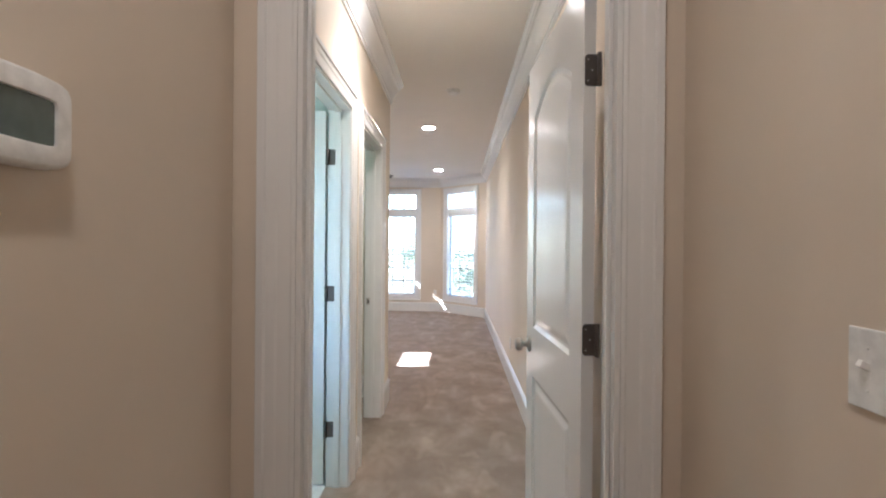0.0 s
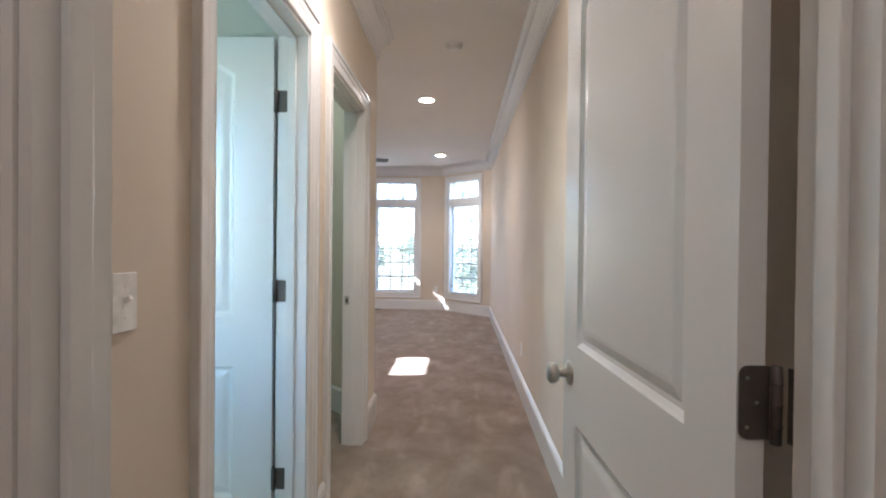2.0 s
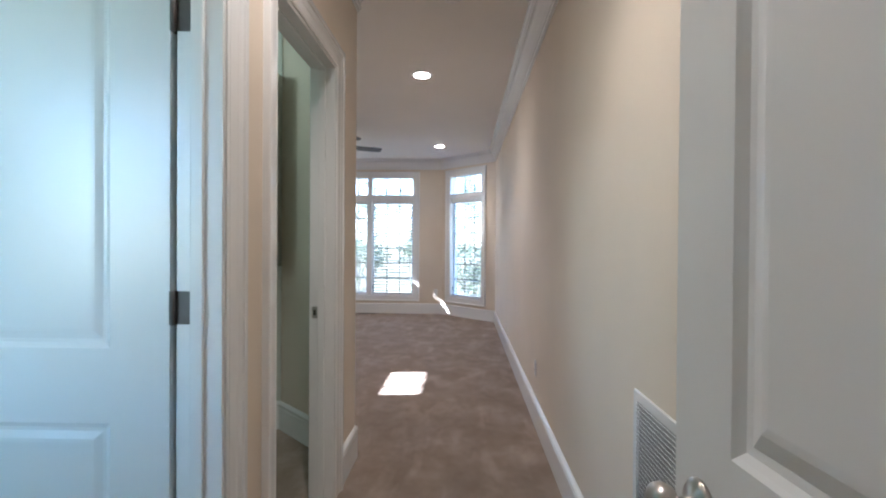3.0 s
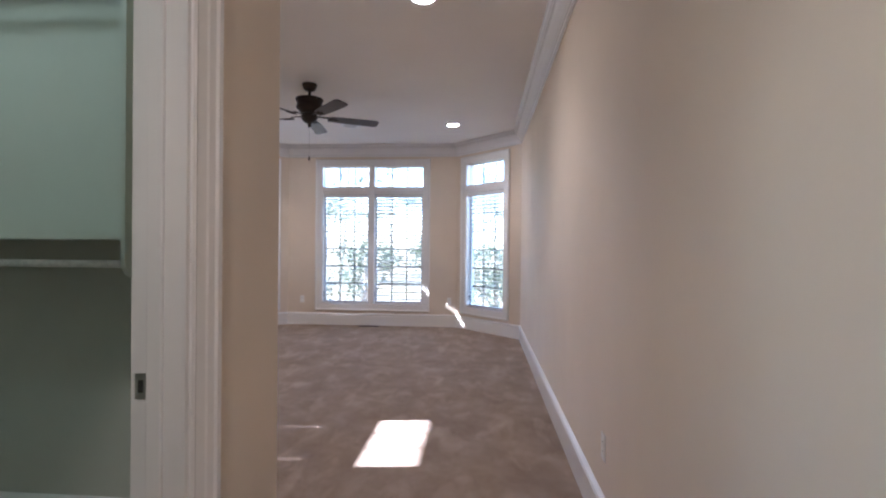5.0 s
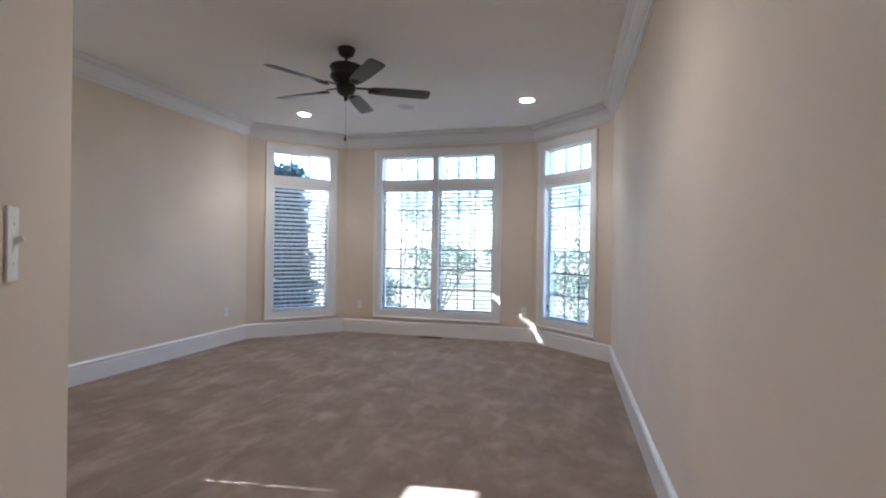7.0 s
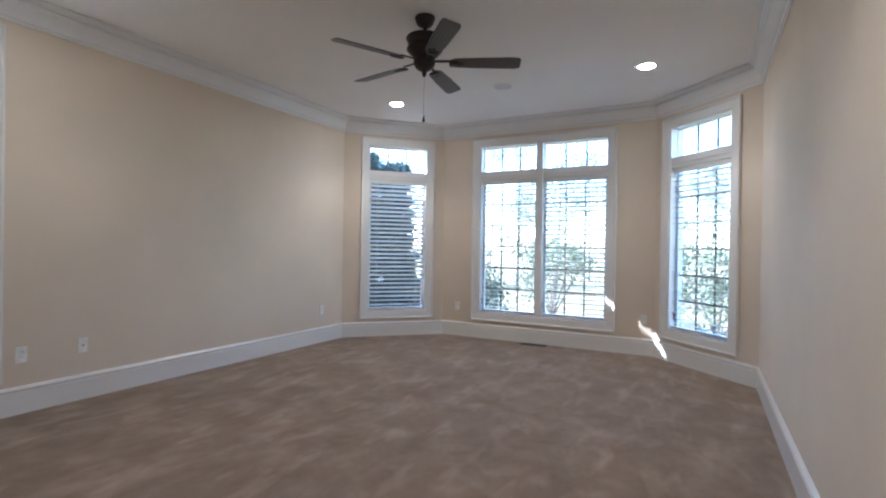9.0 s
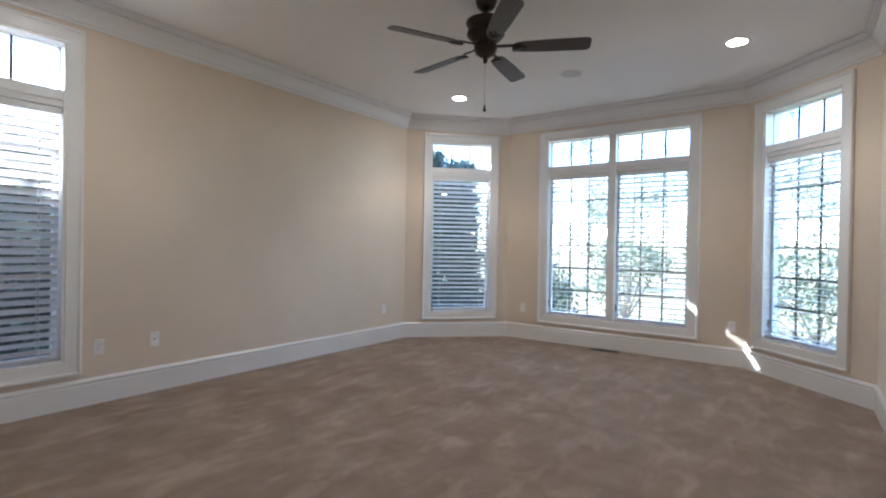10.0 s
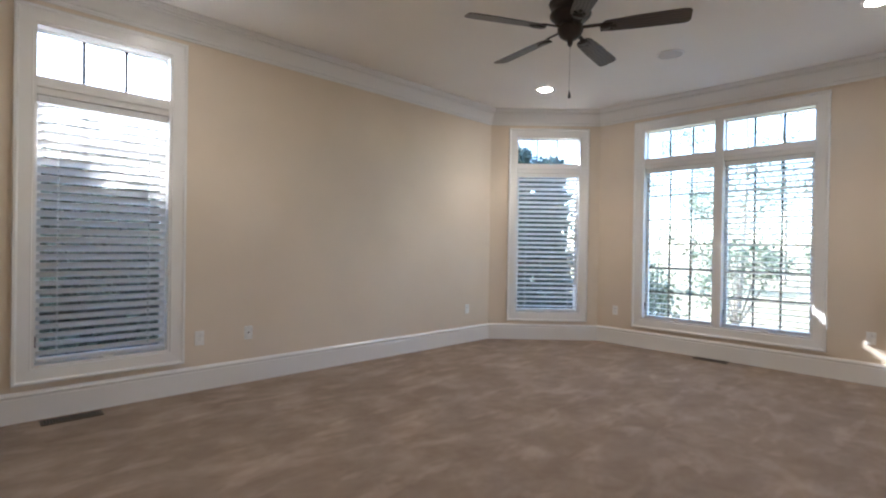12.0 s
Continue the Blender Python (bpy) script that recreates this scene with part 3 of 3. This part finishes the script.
# ---- recessed lamps ----
def downlight(x, y, power, spot=118, color=(1.0, 0.80, 0.58)):
    root = thing("recessed_ceiling_light", Matrix.Translation((x, y, H)), "round white recessed ceiling light, switched on", "ceiling light", "recessed ceiling lights")
    part("trim_ring", lathe(bmesh.new(), [(0.072, -0.001), (0.074, -0.006), (0.085, -0.008), (0.098, -0.005), (0.101, -0.0005)], 40), WHITE, root)
    part("lamp", lathe(bmesh.new(), [(0.0735, -0.002), (0.05, -0.004), (0, -0.005)], 32), GLOW, root)
    lamp = new("spot", bpy.data.lights.new("spot", "SPOT"))
    lamp.data.energy, lamp.data.color = power, color
    lamp.data.spot_size, lamp.data.spot_blend, lamp.data.shadow_soft_size = radians(spot), 0.55, 0.05
    lamp.matrix_world = Matrix.Translation((x, y, H - 0.03))


for x, y, p in ((-0.356, 6.73, 3.4), (-0.355, 10.09, 3.2), (-3.107, 10.14, 4.0), (-3.107, 6.73, 1.6), (-0.22, 3.35, 4.0), (-0.12, 0.6, 0.13)):
    downlight(x, y, p)


# ---- ceiling fan ----
FX, FY = -1.70, 8.37
fan = thing("ceiling_fan", Matrix.Translation((FX, FY, H)), "dark bronze five-blade ceiling fan with a pull chain", "ceiling fan")
part("canopy", lathe(bmesh.new(), [(0, -0.001), (0.073, -0.001), (0.074, -0.018), (0.066, -0.03), (0.062, -0.05), (0.045, -0.068), (0.02, -0.078), (0, -0.078)], 36), BRONZE, fan)
part("downrod", lathe(bmesh.new(), [(0, -0.07), (0.0135, -0.07), (0.0135, -0.14), (0, -0.14)], 16), BRONZE, fan)
part("motor_housing", lathe(bmesh.new(), [(0, -0.128), (0.03, -0.130), (0.09, -0.142), (0.132, -0.150), (0.138, -0.162), (0.132, -0.176), (0.124, -0.182), (0.122, -0.225),
                                         (0.130, -0.232), (0.130, -0.246), (0.115, -0.262), (0.092, -0.285), (0.075, -0.30), (0, -0.302)], 44), BRONZE, fan)
part("switch_housing", lathe(bmesh.new(), [(0, -0.30), (0.072, -0.30), (0.080, -0.318), (0.080, -0.345), (0.066, -0.372), (0.04, -0.392), (0.018, -0.398), (0.016, -0.425), (0.008, -0.438), (0, -0.44)], 36), BRONZE, fan)


def blade_bm():
    bm = bmesh.new()
    outline = []
    for k in range(9):
        a = math.pi / 2 + math.pi * k / 8
        outline.append((0.235 + 0.05 * math.cos(a), 0.052 * math.sin(a)))
    outline += [(0.40, -0.062), (0.66, -0.066), (0.690, -0.060), (0.703, -0.042), (0.703, 0.042), (0.690, 0.060), (0.66, 0.066), (0.40, 0.062)]
    top = [bm.verts.new((x, y, 0.003)) for x, y in outline]
    low = [bm.verts.new((x, y, -0.003)) for x, y in outline]
    bm.faces.new(top), bm.faces.new(low[::-1])
    for k in range(len(outline)):
        q = (k + 1) % len(outline)
        bm.faces.new((top[k], low[k], low[q], top[q]))
    bmesh.ops.recalc_face_normals(bm, faces=bm.faces)
    return bm


def arm_bm():
    bm = bmesh.new()
    box(bm, 0.06, 0.20, -0.012, 0.012, 0.008, 0.017, 0.003)
    for y in (-0.026, 0.0, 0.026):
        box(bm, 0.185, 0.285 - abs(y), y - 0.009, y + 0.009, -0.012, -0.0035, 0.002)
    lathe(bm, [(0, -0.013), (0.034, -0.012), (0.034, -0.004), (0, -0.003)], 20, Matrix.Translation((0.215, 0, 0)))
    return bm


for k in range(5):
    m = Matrix.Translation((0, 0, -0.335)) @ Matrix.Rotation(radians(26 + 72 * k), 4, "Z") @ Matrix.Rotation(radians(-13), 4, "X")
    blade = part("blade", blade_bm(), BLADE, fan, "dark walnut fan blade")
    blade.matrix_local = m
    part("blade_arm", arm_bm(), BRONZE, blade, "bronze blade bracket")
chain = bmesh.new()
for k in range(44):
    lathe(chain, [(0, -0.0028), (0.002, 0), (0, 0.0028)], 6, Matrix.Translation((0.0, 0.0, -0.442 - k * 0.0064)))
chain_ob = part("pull_chain", chain, BRONZE, fan)
part("chain_pull", lathe(bmesh.new(), [(0, -0.722), (0.005, -0.724), (0.0055, -0.742), (0.0095, -0.752), (0.010, -0.764), (0.006, -0.770), (0, -0.771)], 16), BRONZE, chain_ob)

# ---- ceiling fittings ----
smoke = thing("smoke_detector", Matrix.Translation((-0.035, 5.244, H)), "round white smoke detector on the ceiling", "smoke detector")
part("base", lathe(bmesh.new(), [(0, -0.0005), (0.068, -0.0005), (0.068, -0.010), (0.064, -0.012), (0, -0.012)], 40), PLASTIC, smoke)
part("cover", lathe(bmesh.new(), [(0.061, -0.011), (0.060, -0.026), (0.052, -0.034), (0.03, -0.037), (0, -0.037)], 40), PLASTIC, smoke)
speaker = thing("ceiling_speaker", Matrix.Translation((-1.744, 10.07, H)), "round flush white ceiling speaker", "speaker")
part("bezel", lathe(bmesh.new(), [(0.098, -0.002), (0.100, -0.007), (0.112, -0.008), (0.116, -0.004), (0.116, -0.0005)], 44), PLASTIC, speaker)
part("grille", lathe(bmesh.new(), [(0.099, -0.003), (0.06, -0.0055), (0, -0.006)], 40), painted("speaker_mesh", (0.62, 0.60, 0.57), 0.8, 0.05, 500, 0.002, 0.9), speaker)


# ---- wall plates ----
def plate_bm(w=0.070, h=0.114, t=0.0055):
    return box_bm(-w / 2, w / 2, 0.0005, t, -h / 2, h / 2, 0.0022)


def outlet(m, label="white duplex outlet on the beige wall"):
    root = thing("wall_outlet", m, label, "outlet", "wall outlets")
    part("plate", plate_bm(), PLASTIC, root)
    for dz in (-0.0195, 0.0195):
        face = part("receptacle", box_bm(-0.0165, 0.0165, 0.0056, 0.0075, dz - 0.0135, dz + 0.0135, 0.0008), PLASTIC, root)
        for dx in (-0.0063, 0.0063):
            part("slot", box_bm(dx - 0.0013, dx + 0.0013, 0.0076, 0.0080, dz - 0.002, dz + 0.0065), SLOT, face)
    return root


def cable_plate(m):
    root = thing("cable_plate", m, "white cable jack plate on the beige wall", "wall plate")
    part("plate", plate_bm(), PLASTIC, root)
    part("jack", lathe(bmesh.new(), [(0, 0.012), (0.005, 0.012), (0.005, 0.0056), (0, 0.0056)], 12, Matrix.Rotation(-math.pi / 2, 4, "X")), PEWTER, root)


def switch(m, label):
    root = thing("light_switch", m, label, "light switch", "light switches")
    part("plate", plate_bm(), PLASTIC, root)
    part("collar", box_bm(-0.0062, 0.0062, 0.0056, 0.0064, -0.0125, 0.0125), PLASTIC, root)
    tg = box_bm(-0.0045, 0.0045, 0.004, 0.020, -0.005, 0.005, 0.0012)
    bmesh.ops.transform(tg, matrix=Matrix.Rotation(radians(28), 4, "X"), verts=tg.verts)
    part("toggle", tg, PLASTIC, root)
    for dz in (-0.030, 0.030):
        part("screw", lathe(bmesh.new(), [(0, 0.0068), (0.0022, 0.0066), (0.0026, 0.0056), (0, 0.0056)], 10, Matrix.Translation((0, 0, dz)) @ Matrix.Rotation(-math.pi / 2, 4, "X") @ Matrix.Translation((0, 0, 0))), PLASTIC, root)
    return root


outlet(basis((XW, 6.913), (0, -1), 0.412))
cable_plate(basis((XW, 7.301), (0, -1), 0.415))
outlet(basis((XW, 9.982), (0, -1), 0.408))
outlet(basis((-2.87, YB), (-1, 0), 0.41))
outlet(basis((-0.47, YB), (-1, 0), 0.41))
outlet(basis((XR, 5.72), (0, 1), 0.404))
switch(basis((XL, 2.267), (0, -1), 1.211), "white toggle light switch beside the bath door")
switch(basis((-0.61 - 0.10, 5.06 + 0.10), (0.66, -0.66), 1.245), "white toggle light switch on the angled wall")
switch(basis((0.60, 1.240), (0, 1), 1.235), "white toggle light switch on the lobby wall")

# thermostat
th = thing("thermostat", basis((-0.57, 1.165), (0, -1), 1.567), "white wall thermostat with a grey display", "thermostat")
bm = bmesh.new()
N = 28


def rounded(w, h, y, power=7.0, bow=0.0):
    vs = []
    for k in range(N * 2):
        a = math.tau * k / (N * 2)
        c, s = math.cos(a), math.sin(a)
        r = (abs(c) ** power + abs(s) ** power) ** (-1 / power)
        vs.append((w / 2 * r * c, y, h / 2 * r * s + bow * (1 - (r * c) ** 2) * s))
    return vs


rings = [[bm.verts.new(v) for v in rounded(w, h, y, pw, 0.004 if h > 0.08 else 0.001)] for w, h, y, pw in
         ((0.150, 0.114, 0.0005, 7), (0.158, 0.122, 0.008, 7), (0.157, 0.121, 0.020, 7), (0.154, 0.118, 0.026, 8), (0.149, 0.113, 0.029, 8), (0.144, 0.108, 0.0300, 9),
          (0.097, 0.066, 0.0310, 22), (0.095, 0.064, 0.0308, 22), (0.094, 0.063, 0.0295, 22), (0.093, 0.062, 0.0265, 22))]
for a, b in zip(rings, rings[1:]):
    for k in range(len(a)):
        q = (k + 1) % len(a)
        bm.faces.new((a[k], a[q], b[q], b[k])).smooth = True
bm.faces.new(rings[0])
bmesh.ops.recalc_face_normals(bm, faces=bm.faces)
part("housing", bm, PLASTIC, th)
part("display", box_bm(-0.047, 0.047, 0.020, 0.0268, -0.0325, 0.0325), LCD, th, "grey-green liquid crystal display")


# ---- vents ----
def floor_register(m):
    root = thing("floor_register", m, "brown metal floor register in the carpet", "floor vent", "floor registers")
    part("frame", frame_bm(-0.165, 0.165, -0.06, 0.06, 0, 0.005, 0.012), VENT, root)
    part("pan", box_bm(-0.155, 0.155, 0.0004, 0.0012, -0.05, 0.05), SLOT, root)
    n = 20
    for k in range(n):
        x = -0.148 + 0.296 * k / (n - 1)
        part("louvre", box_bm(x - 0.0021, x + 0.0021, 0.0014, 0.0042, -0.049, 0.049), VENT, root)


flat = Matrix.Rotation(math.pi / 2, 4, "X")
floor_register(Matrix.Translation((-1.747, 11.275, 0.0005)) @ flat)
floor_register(Matrix.Translation((-3.965, 6.095, 0.0005)) @ Matrix.Rotation(math.pi / 2, 4, "Z") @ flat)

gy0, gy1, gz0, gz1 = 3.007, 3.616, 0.40, 0.863
grille = thing("return_air_grille", basis((XR, gy0), (0, 1), gz0), "white louvred return air grille on the wall", "air vent")
gw, gh = gy1 - gy0, gz1 - gz0
part("frame", frame_bm(0, gw, 0, gh, 0.0005, 0.009, 0.028), WHITE, grille)
# flat grey sheet on the wall; its colour gives the shade between louvres
part("backing", box_bm(0.02, gw - 0.02, 0.0006, 0.0012, 0.02, gh - 0.02), GAP_SHADE, grille)
for k in range(30):
    lv = box_bm(0.028, gw - 0.028, -0.0008, 0.0008, -0.0078, 0.0078)
    bmesh.ops.transform(lv, matrix=Matrix.Translation((0, 0.0062, 0.036 + k * 0.0134)) @ Matrix.Rotation(radians(-36), 4, "X"), verts=lv.verts)
    part("louvre", lv, WHITE, grille)

# ---- closet shelving ----
unit = thing("closet_shelf_unit", Matrix.Translation((-1.235, 5.495, -0.055)), "white double-hang closet shelf unit with two rods", "closet shelf")
bm = bmesh.new()
pr = [(0, 1.20), (-0.24, 1.20), (-0.275, 1.212), (-0.295, 1.24), (-0.30, 1.27), (-0.30, 2.53), (0, 2.53)]
a = [bm.verts.new((0.0, y, z)) for y, z in pr]
b = [bm.verts.new((-0.018, y, z)) for y, z in pr]
bm.faces.new(a), bm.faces.new(b)
for k in range(len(pr)):
    q = (k + 1) % len(pr)
    bm.faces.new((a[k], a[q], b[q], b[k]))
bmesh.ops.recalc_face_normals(bm, faces=bm.faces)
part("end_panel", bm, CLOSET, unit)
for z in (1.34, 2.47):
    part("shelf", box_bm(-1.35, -0.0185, -0.298, 0, z, z + 0.018), CLOSET, unit)
    part("cleat", box_bm(-1.35, -0.0185, -0.02, 0, z - 0.09, z - 0.001), CLOSET, unit)
    part("hanging_rod", lathe(bmesh.new(), [(0, 0), (0.014, 0), (0.014, 1.33), (0, 1.33)], 18, Matrix.Translation((-0.0187, -0.24, z - 0.09)) @ Matrix.Rotation(-math.pi / 2, 4, "Y")), PLASTIC, unit)

# added area lamp in an unseen opening, standing in for the bath's daylight
lamp = new("bath_daylight_fill", bpy.data.lights.new("bath_daylight_fill", "AREA"))
lamp.data.shape, lamp.data.size, lamp.data.size_y = "RECTANGLE", 0.88, 1.18
lamp.data.energy, lamp.data.color = 0.56, (0.46, 0.95, 0.88)
lamp.matrix_world = look((-1.92, 1.91, 1.6), (-1.92, 3.4, 1.5))
# closet ceiling lamp
closet_light = thing("closet_ceiling_light", Matrix.Translation((-1.9, 4.5, H)), "small round frosted closet ceiling light", "ceiling light")
part("base", lathe(bmesh.new(), [(0, -0.0005), (0.11, -0.0005), (0.11, -0.03), (0, -0.03)], 28), WHITE, closet_light)
part("diffuser", lathe(bmesh.new(), [(0.10, -0.031), (0.095, -0.06), (0.06, -0.085), (0, -0.095)], 28), PLASTIC, closet_light)
cl = new("closet_bulb", bpy.data.lights.new("closet_bulb", "POINT"))
cl.data.energy, cl.data.color, cl.data.shadow_soft_size = 1.1, (0.82, 1.0, 0.80), 0.08
cl.location = (-1.9, 4.5, H - 0.20)


# ---- outdoors ----
def disc_ground():
    bm = bmesh.new()
    vs = [bm.verts.new((900 * math.cos(math.tau * k / 48), 900 * math.sin(math.tau * k / 48), -0.55)) for k in range(48)]
    bm.faces.new(vs)
    return bm


structure("ground", disc_ground(), GROUND, "leaf-strewn ground under the trees", "ground")


def leaves_bm(points, size, rnd):
    bm = bmesh.new()
    for p in points:
        ax = Vector((rnd.gauss(0, 1), rnd.gauss(0, 1), rnd.gauss(0, 0.6))).normalized()
        bx = ax.orthogonal().normalized()
        bx = Matrix.Rotation(rnd.uniform(0, math.tau), 3, ax) @ bx
        s = size * rnd.uniform(0.6, 1.4)
        c = ax.cross(bx)
        bm.faces.new([bm.verts.new(p + bx * s * i + c * s * 0.45 * j) for i, j in ((-1, 0), (0, -1), (1.1, 0), (0, 1))])
    return bm


def trunk_bm(h, r, rnd, limbs=(), lean=0.0):
    bm = bmesh.new()
    def tube(p0, p1, r0, r1, n=8, seg=4):
        d = (p1 - p0)
        rings = []
        side = d.orthogonal().normalized()
        up = d.normalized().cross(side)
        for i in range(seg + 1):
            f = i / seg
            c = p0 + d * f + side * math.sin(f * 3.0) * d.length * 0.02
            rr = r0 + (r1 - r0) * f
            rings.append([bm.verts.new(c + (side * math.cos(math.tau * k / n) + up * math.sin(math.tau * k / n)) * rr) for k in range(n)])
        for a, b in zip(rings, rings[1:]):
            for k in range(n):
                bm.faces.new((a[k], a[(k + 1) % n], b[(k + 1) % n], b[k])).smooth = True
        bm.faces.new(rings[-1])
    tube(Vector((0, 0, -0.1)), Vector((lean, 0, h)), r, r * 0.25)
    for p0, p1, rr in limbs:
        tube(p0, p1, rr, rr * 0.3, 6, 3)
    bmesh.ops.recalc_face_normals(bm, faces=bm.faces)
    return bm


def conifer(x, y, h, radius, seed, base=0.4, n=20000):
    rnd = random.Random(seed)
    root = thing("evergreen_tree", Matrix.Translation((x, y, -0.55)), "dark green evergreen tree outside the windows, some added as sun blockers", "tree", "trees in the garden")
    pts, limbs = [], []
    tiers = int(h / 0.32)
    for t in range(tiers):
        z = base + (h - base) * t / tiers
        reach = radius * (1 - t / tiers) ** 0.8 * rnd.uniform(0.8, 1.1)
        for k in range(7):
            a = rnd.uniform(0, math.tau)
            rr = reach * rnd.uniform(0.7, 1.1)
            tip = Vector((rr * math.cos(a), rr * math.sin(a), z - 0.22 * rr))
            if k < 3:
                limbs.append((Vector((0, 0, z)), tip, 0.02))
            for j in range(max(2, n // (tiers * 7))):
                f = rnd.uniform(0.15, 1.0)
                pts.append(Vector((0, 0, z)).lerp(tip, f) + Vector((rnd.gauss(0, 0.12), rnd.gauss(0, 0.12), rnd.gauss(0, 0.07))))
    part("trunk", trunk_bm(h, 0.14, rnd, limbs), BARK, root)
    part("crown", leaves_bm(pts, 0.062, rnd), CONIFER, root)


def broadleaf(x, y, h, radius, seed, n=3400):
    rnd = random.Random(seed)
    root = thing("woodland_tree", Matrix.Translation((x, y, -0.55)), "slender woodland tree with sparse spring leaves", "tree", "trees in the garden")
    limbs, pts = [], []
    for k in range(12):
        z = h * rnd.uniform(0.12, 0.92)
        a = rnd.uniform(0, math.tau)
        ln = radius * rnd.uniform(0.5, 1.0)
        tip = Vector((ln * math.cos(a), ln * math.sin(a), z + ln * 0.7))
        limbs.append((Vector((0, 0, z)), tip, 0.022))
        for c in range(4):
            mid = Vector((0, 0, z)).lerp(tip, rnd.uniform(0.45, 1.05)) + Vector((rnd.gauss(0, .25), rnd.gauss(0, .25), rnd.gauss(0, .2)))
            for j in range(n // 48):
                pts.append(mid + Vector((rnd.gauss(0, 0.28), rnd.gauss(0, 0.28), rnd.gauss(0, 0.2))))
    part("trunk", trunk_bm(h, rnd.uniform(0.04, 0.08), rnd, limbs, rnd.uniform(-.5, .5)), BARK, root)
    part("crown", leaves_bm(pts, 0.05, rnd), LEAF, root)


def shrub(x, y, h, radius, seed, n=2400):
    rnd = random.Random(seed)
    root = thing("shrub", Matrix.Translation((x, y, -0.55)), "leafy green shrub outside the window", "shrub", "shrubs in the garden")
    pts, limbs = [], []
    for c in range(16):
        a, r, z = rnd.uniform(0, math.tau), radius * math.sqrt(rnd.random()), h * rnd.uniform(0.25, 0.9)
        mid = Vector((r * math.cos(a), r * math.sin(a), z))
        limbs.append((Vector((0, 0, 0)), mid, 0.02))
        for j in range(n // 16):
            pts.append(mid + Vector((rnd.gauss(0, 0.2), rnd.gauss(0, 0.2), rnd.gauss(0, 0.18))))
    part("stems", trunk_bm(h * 0.6, 0.03, rnd, limbs), BARK, root)
    part("leaves", leaves_bm(pts, 0.048, rnd), LEAF, root)


# after the first two, trees are placed to keep sun off the west blinds
# the one at (-6.5, 10.45) is an added blocker, unseen from inside
for i, (x, y, h, r) in enumerate(((-6.6, 14.2, 4.0, 1.2), (-6.0, 14.5, 3.75, 0.6), (-5.6, 5.85, 3.15, 0.95), (-5.75, 6.85, 3.0, 1.0), (-5.65, 6.35, 3.0, 0.95), (-5.95, 7.5, 3.3, 1.1), (-5.8, 5.2, 3.3, 1.0), (-6.5, 10.45, 4.75, 1.7), (-7.6, 7.9, 3.3, 1.5))):
    conifer(x, y, h, r, 20 + i)
for i in range(26):
    rnd = random.Random(300 + i)
    broadleaf(-16 + i * 1.35 + rnd.uniform(-.6, .6), rnd.uniform(22, 34), rnd.uniform(8, 13), rnd.uniform(1.6, 2.6), 60 + i)
for i, (x, y, h, r) in enumerate(((-4.4, 15.6, 1.5, .9), (0.4, 16.4, 2.3, 1.2), (2.0, 15.6, 2.6, 1.3), (3.8, 14.8, 2.2, 1.2), (-0.9, 17.4, 2.2, 1.1), (-3.3, 17.8, 2.1, 1.0), (-5.6, 4.9, 1.7, 0.8))):
    shrub(x, y, h, r, 140 + i)
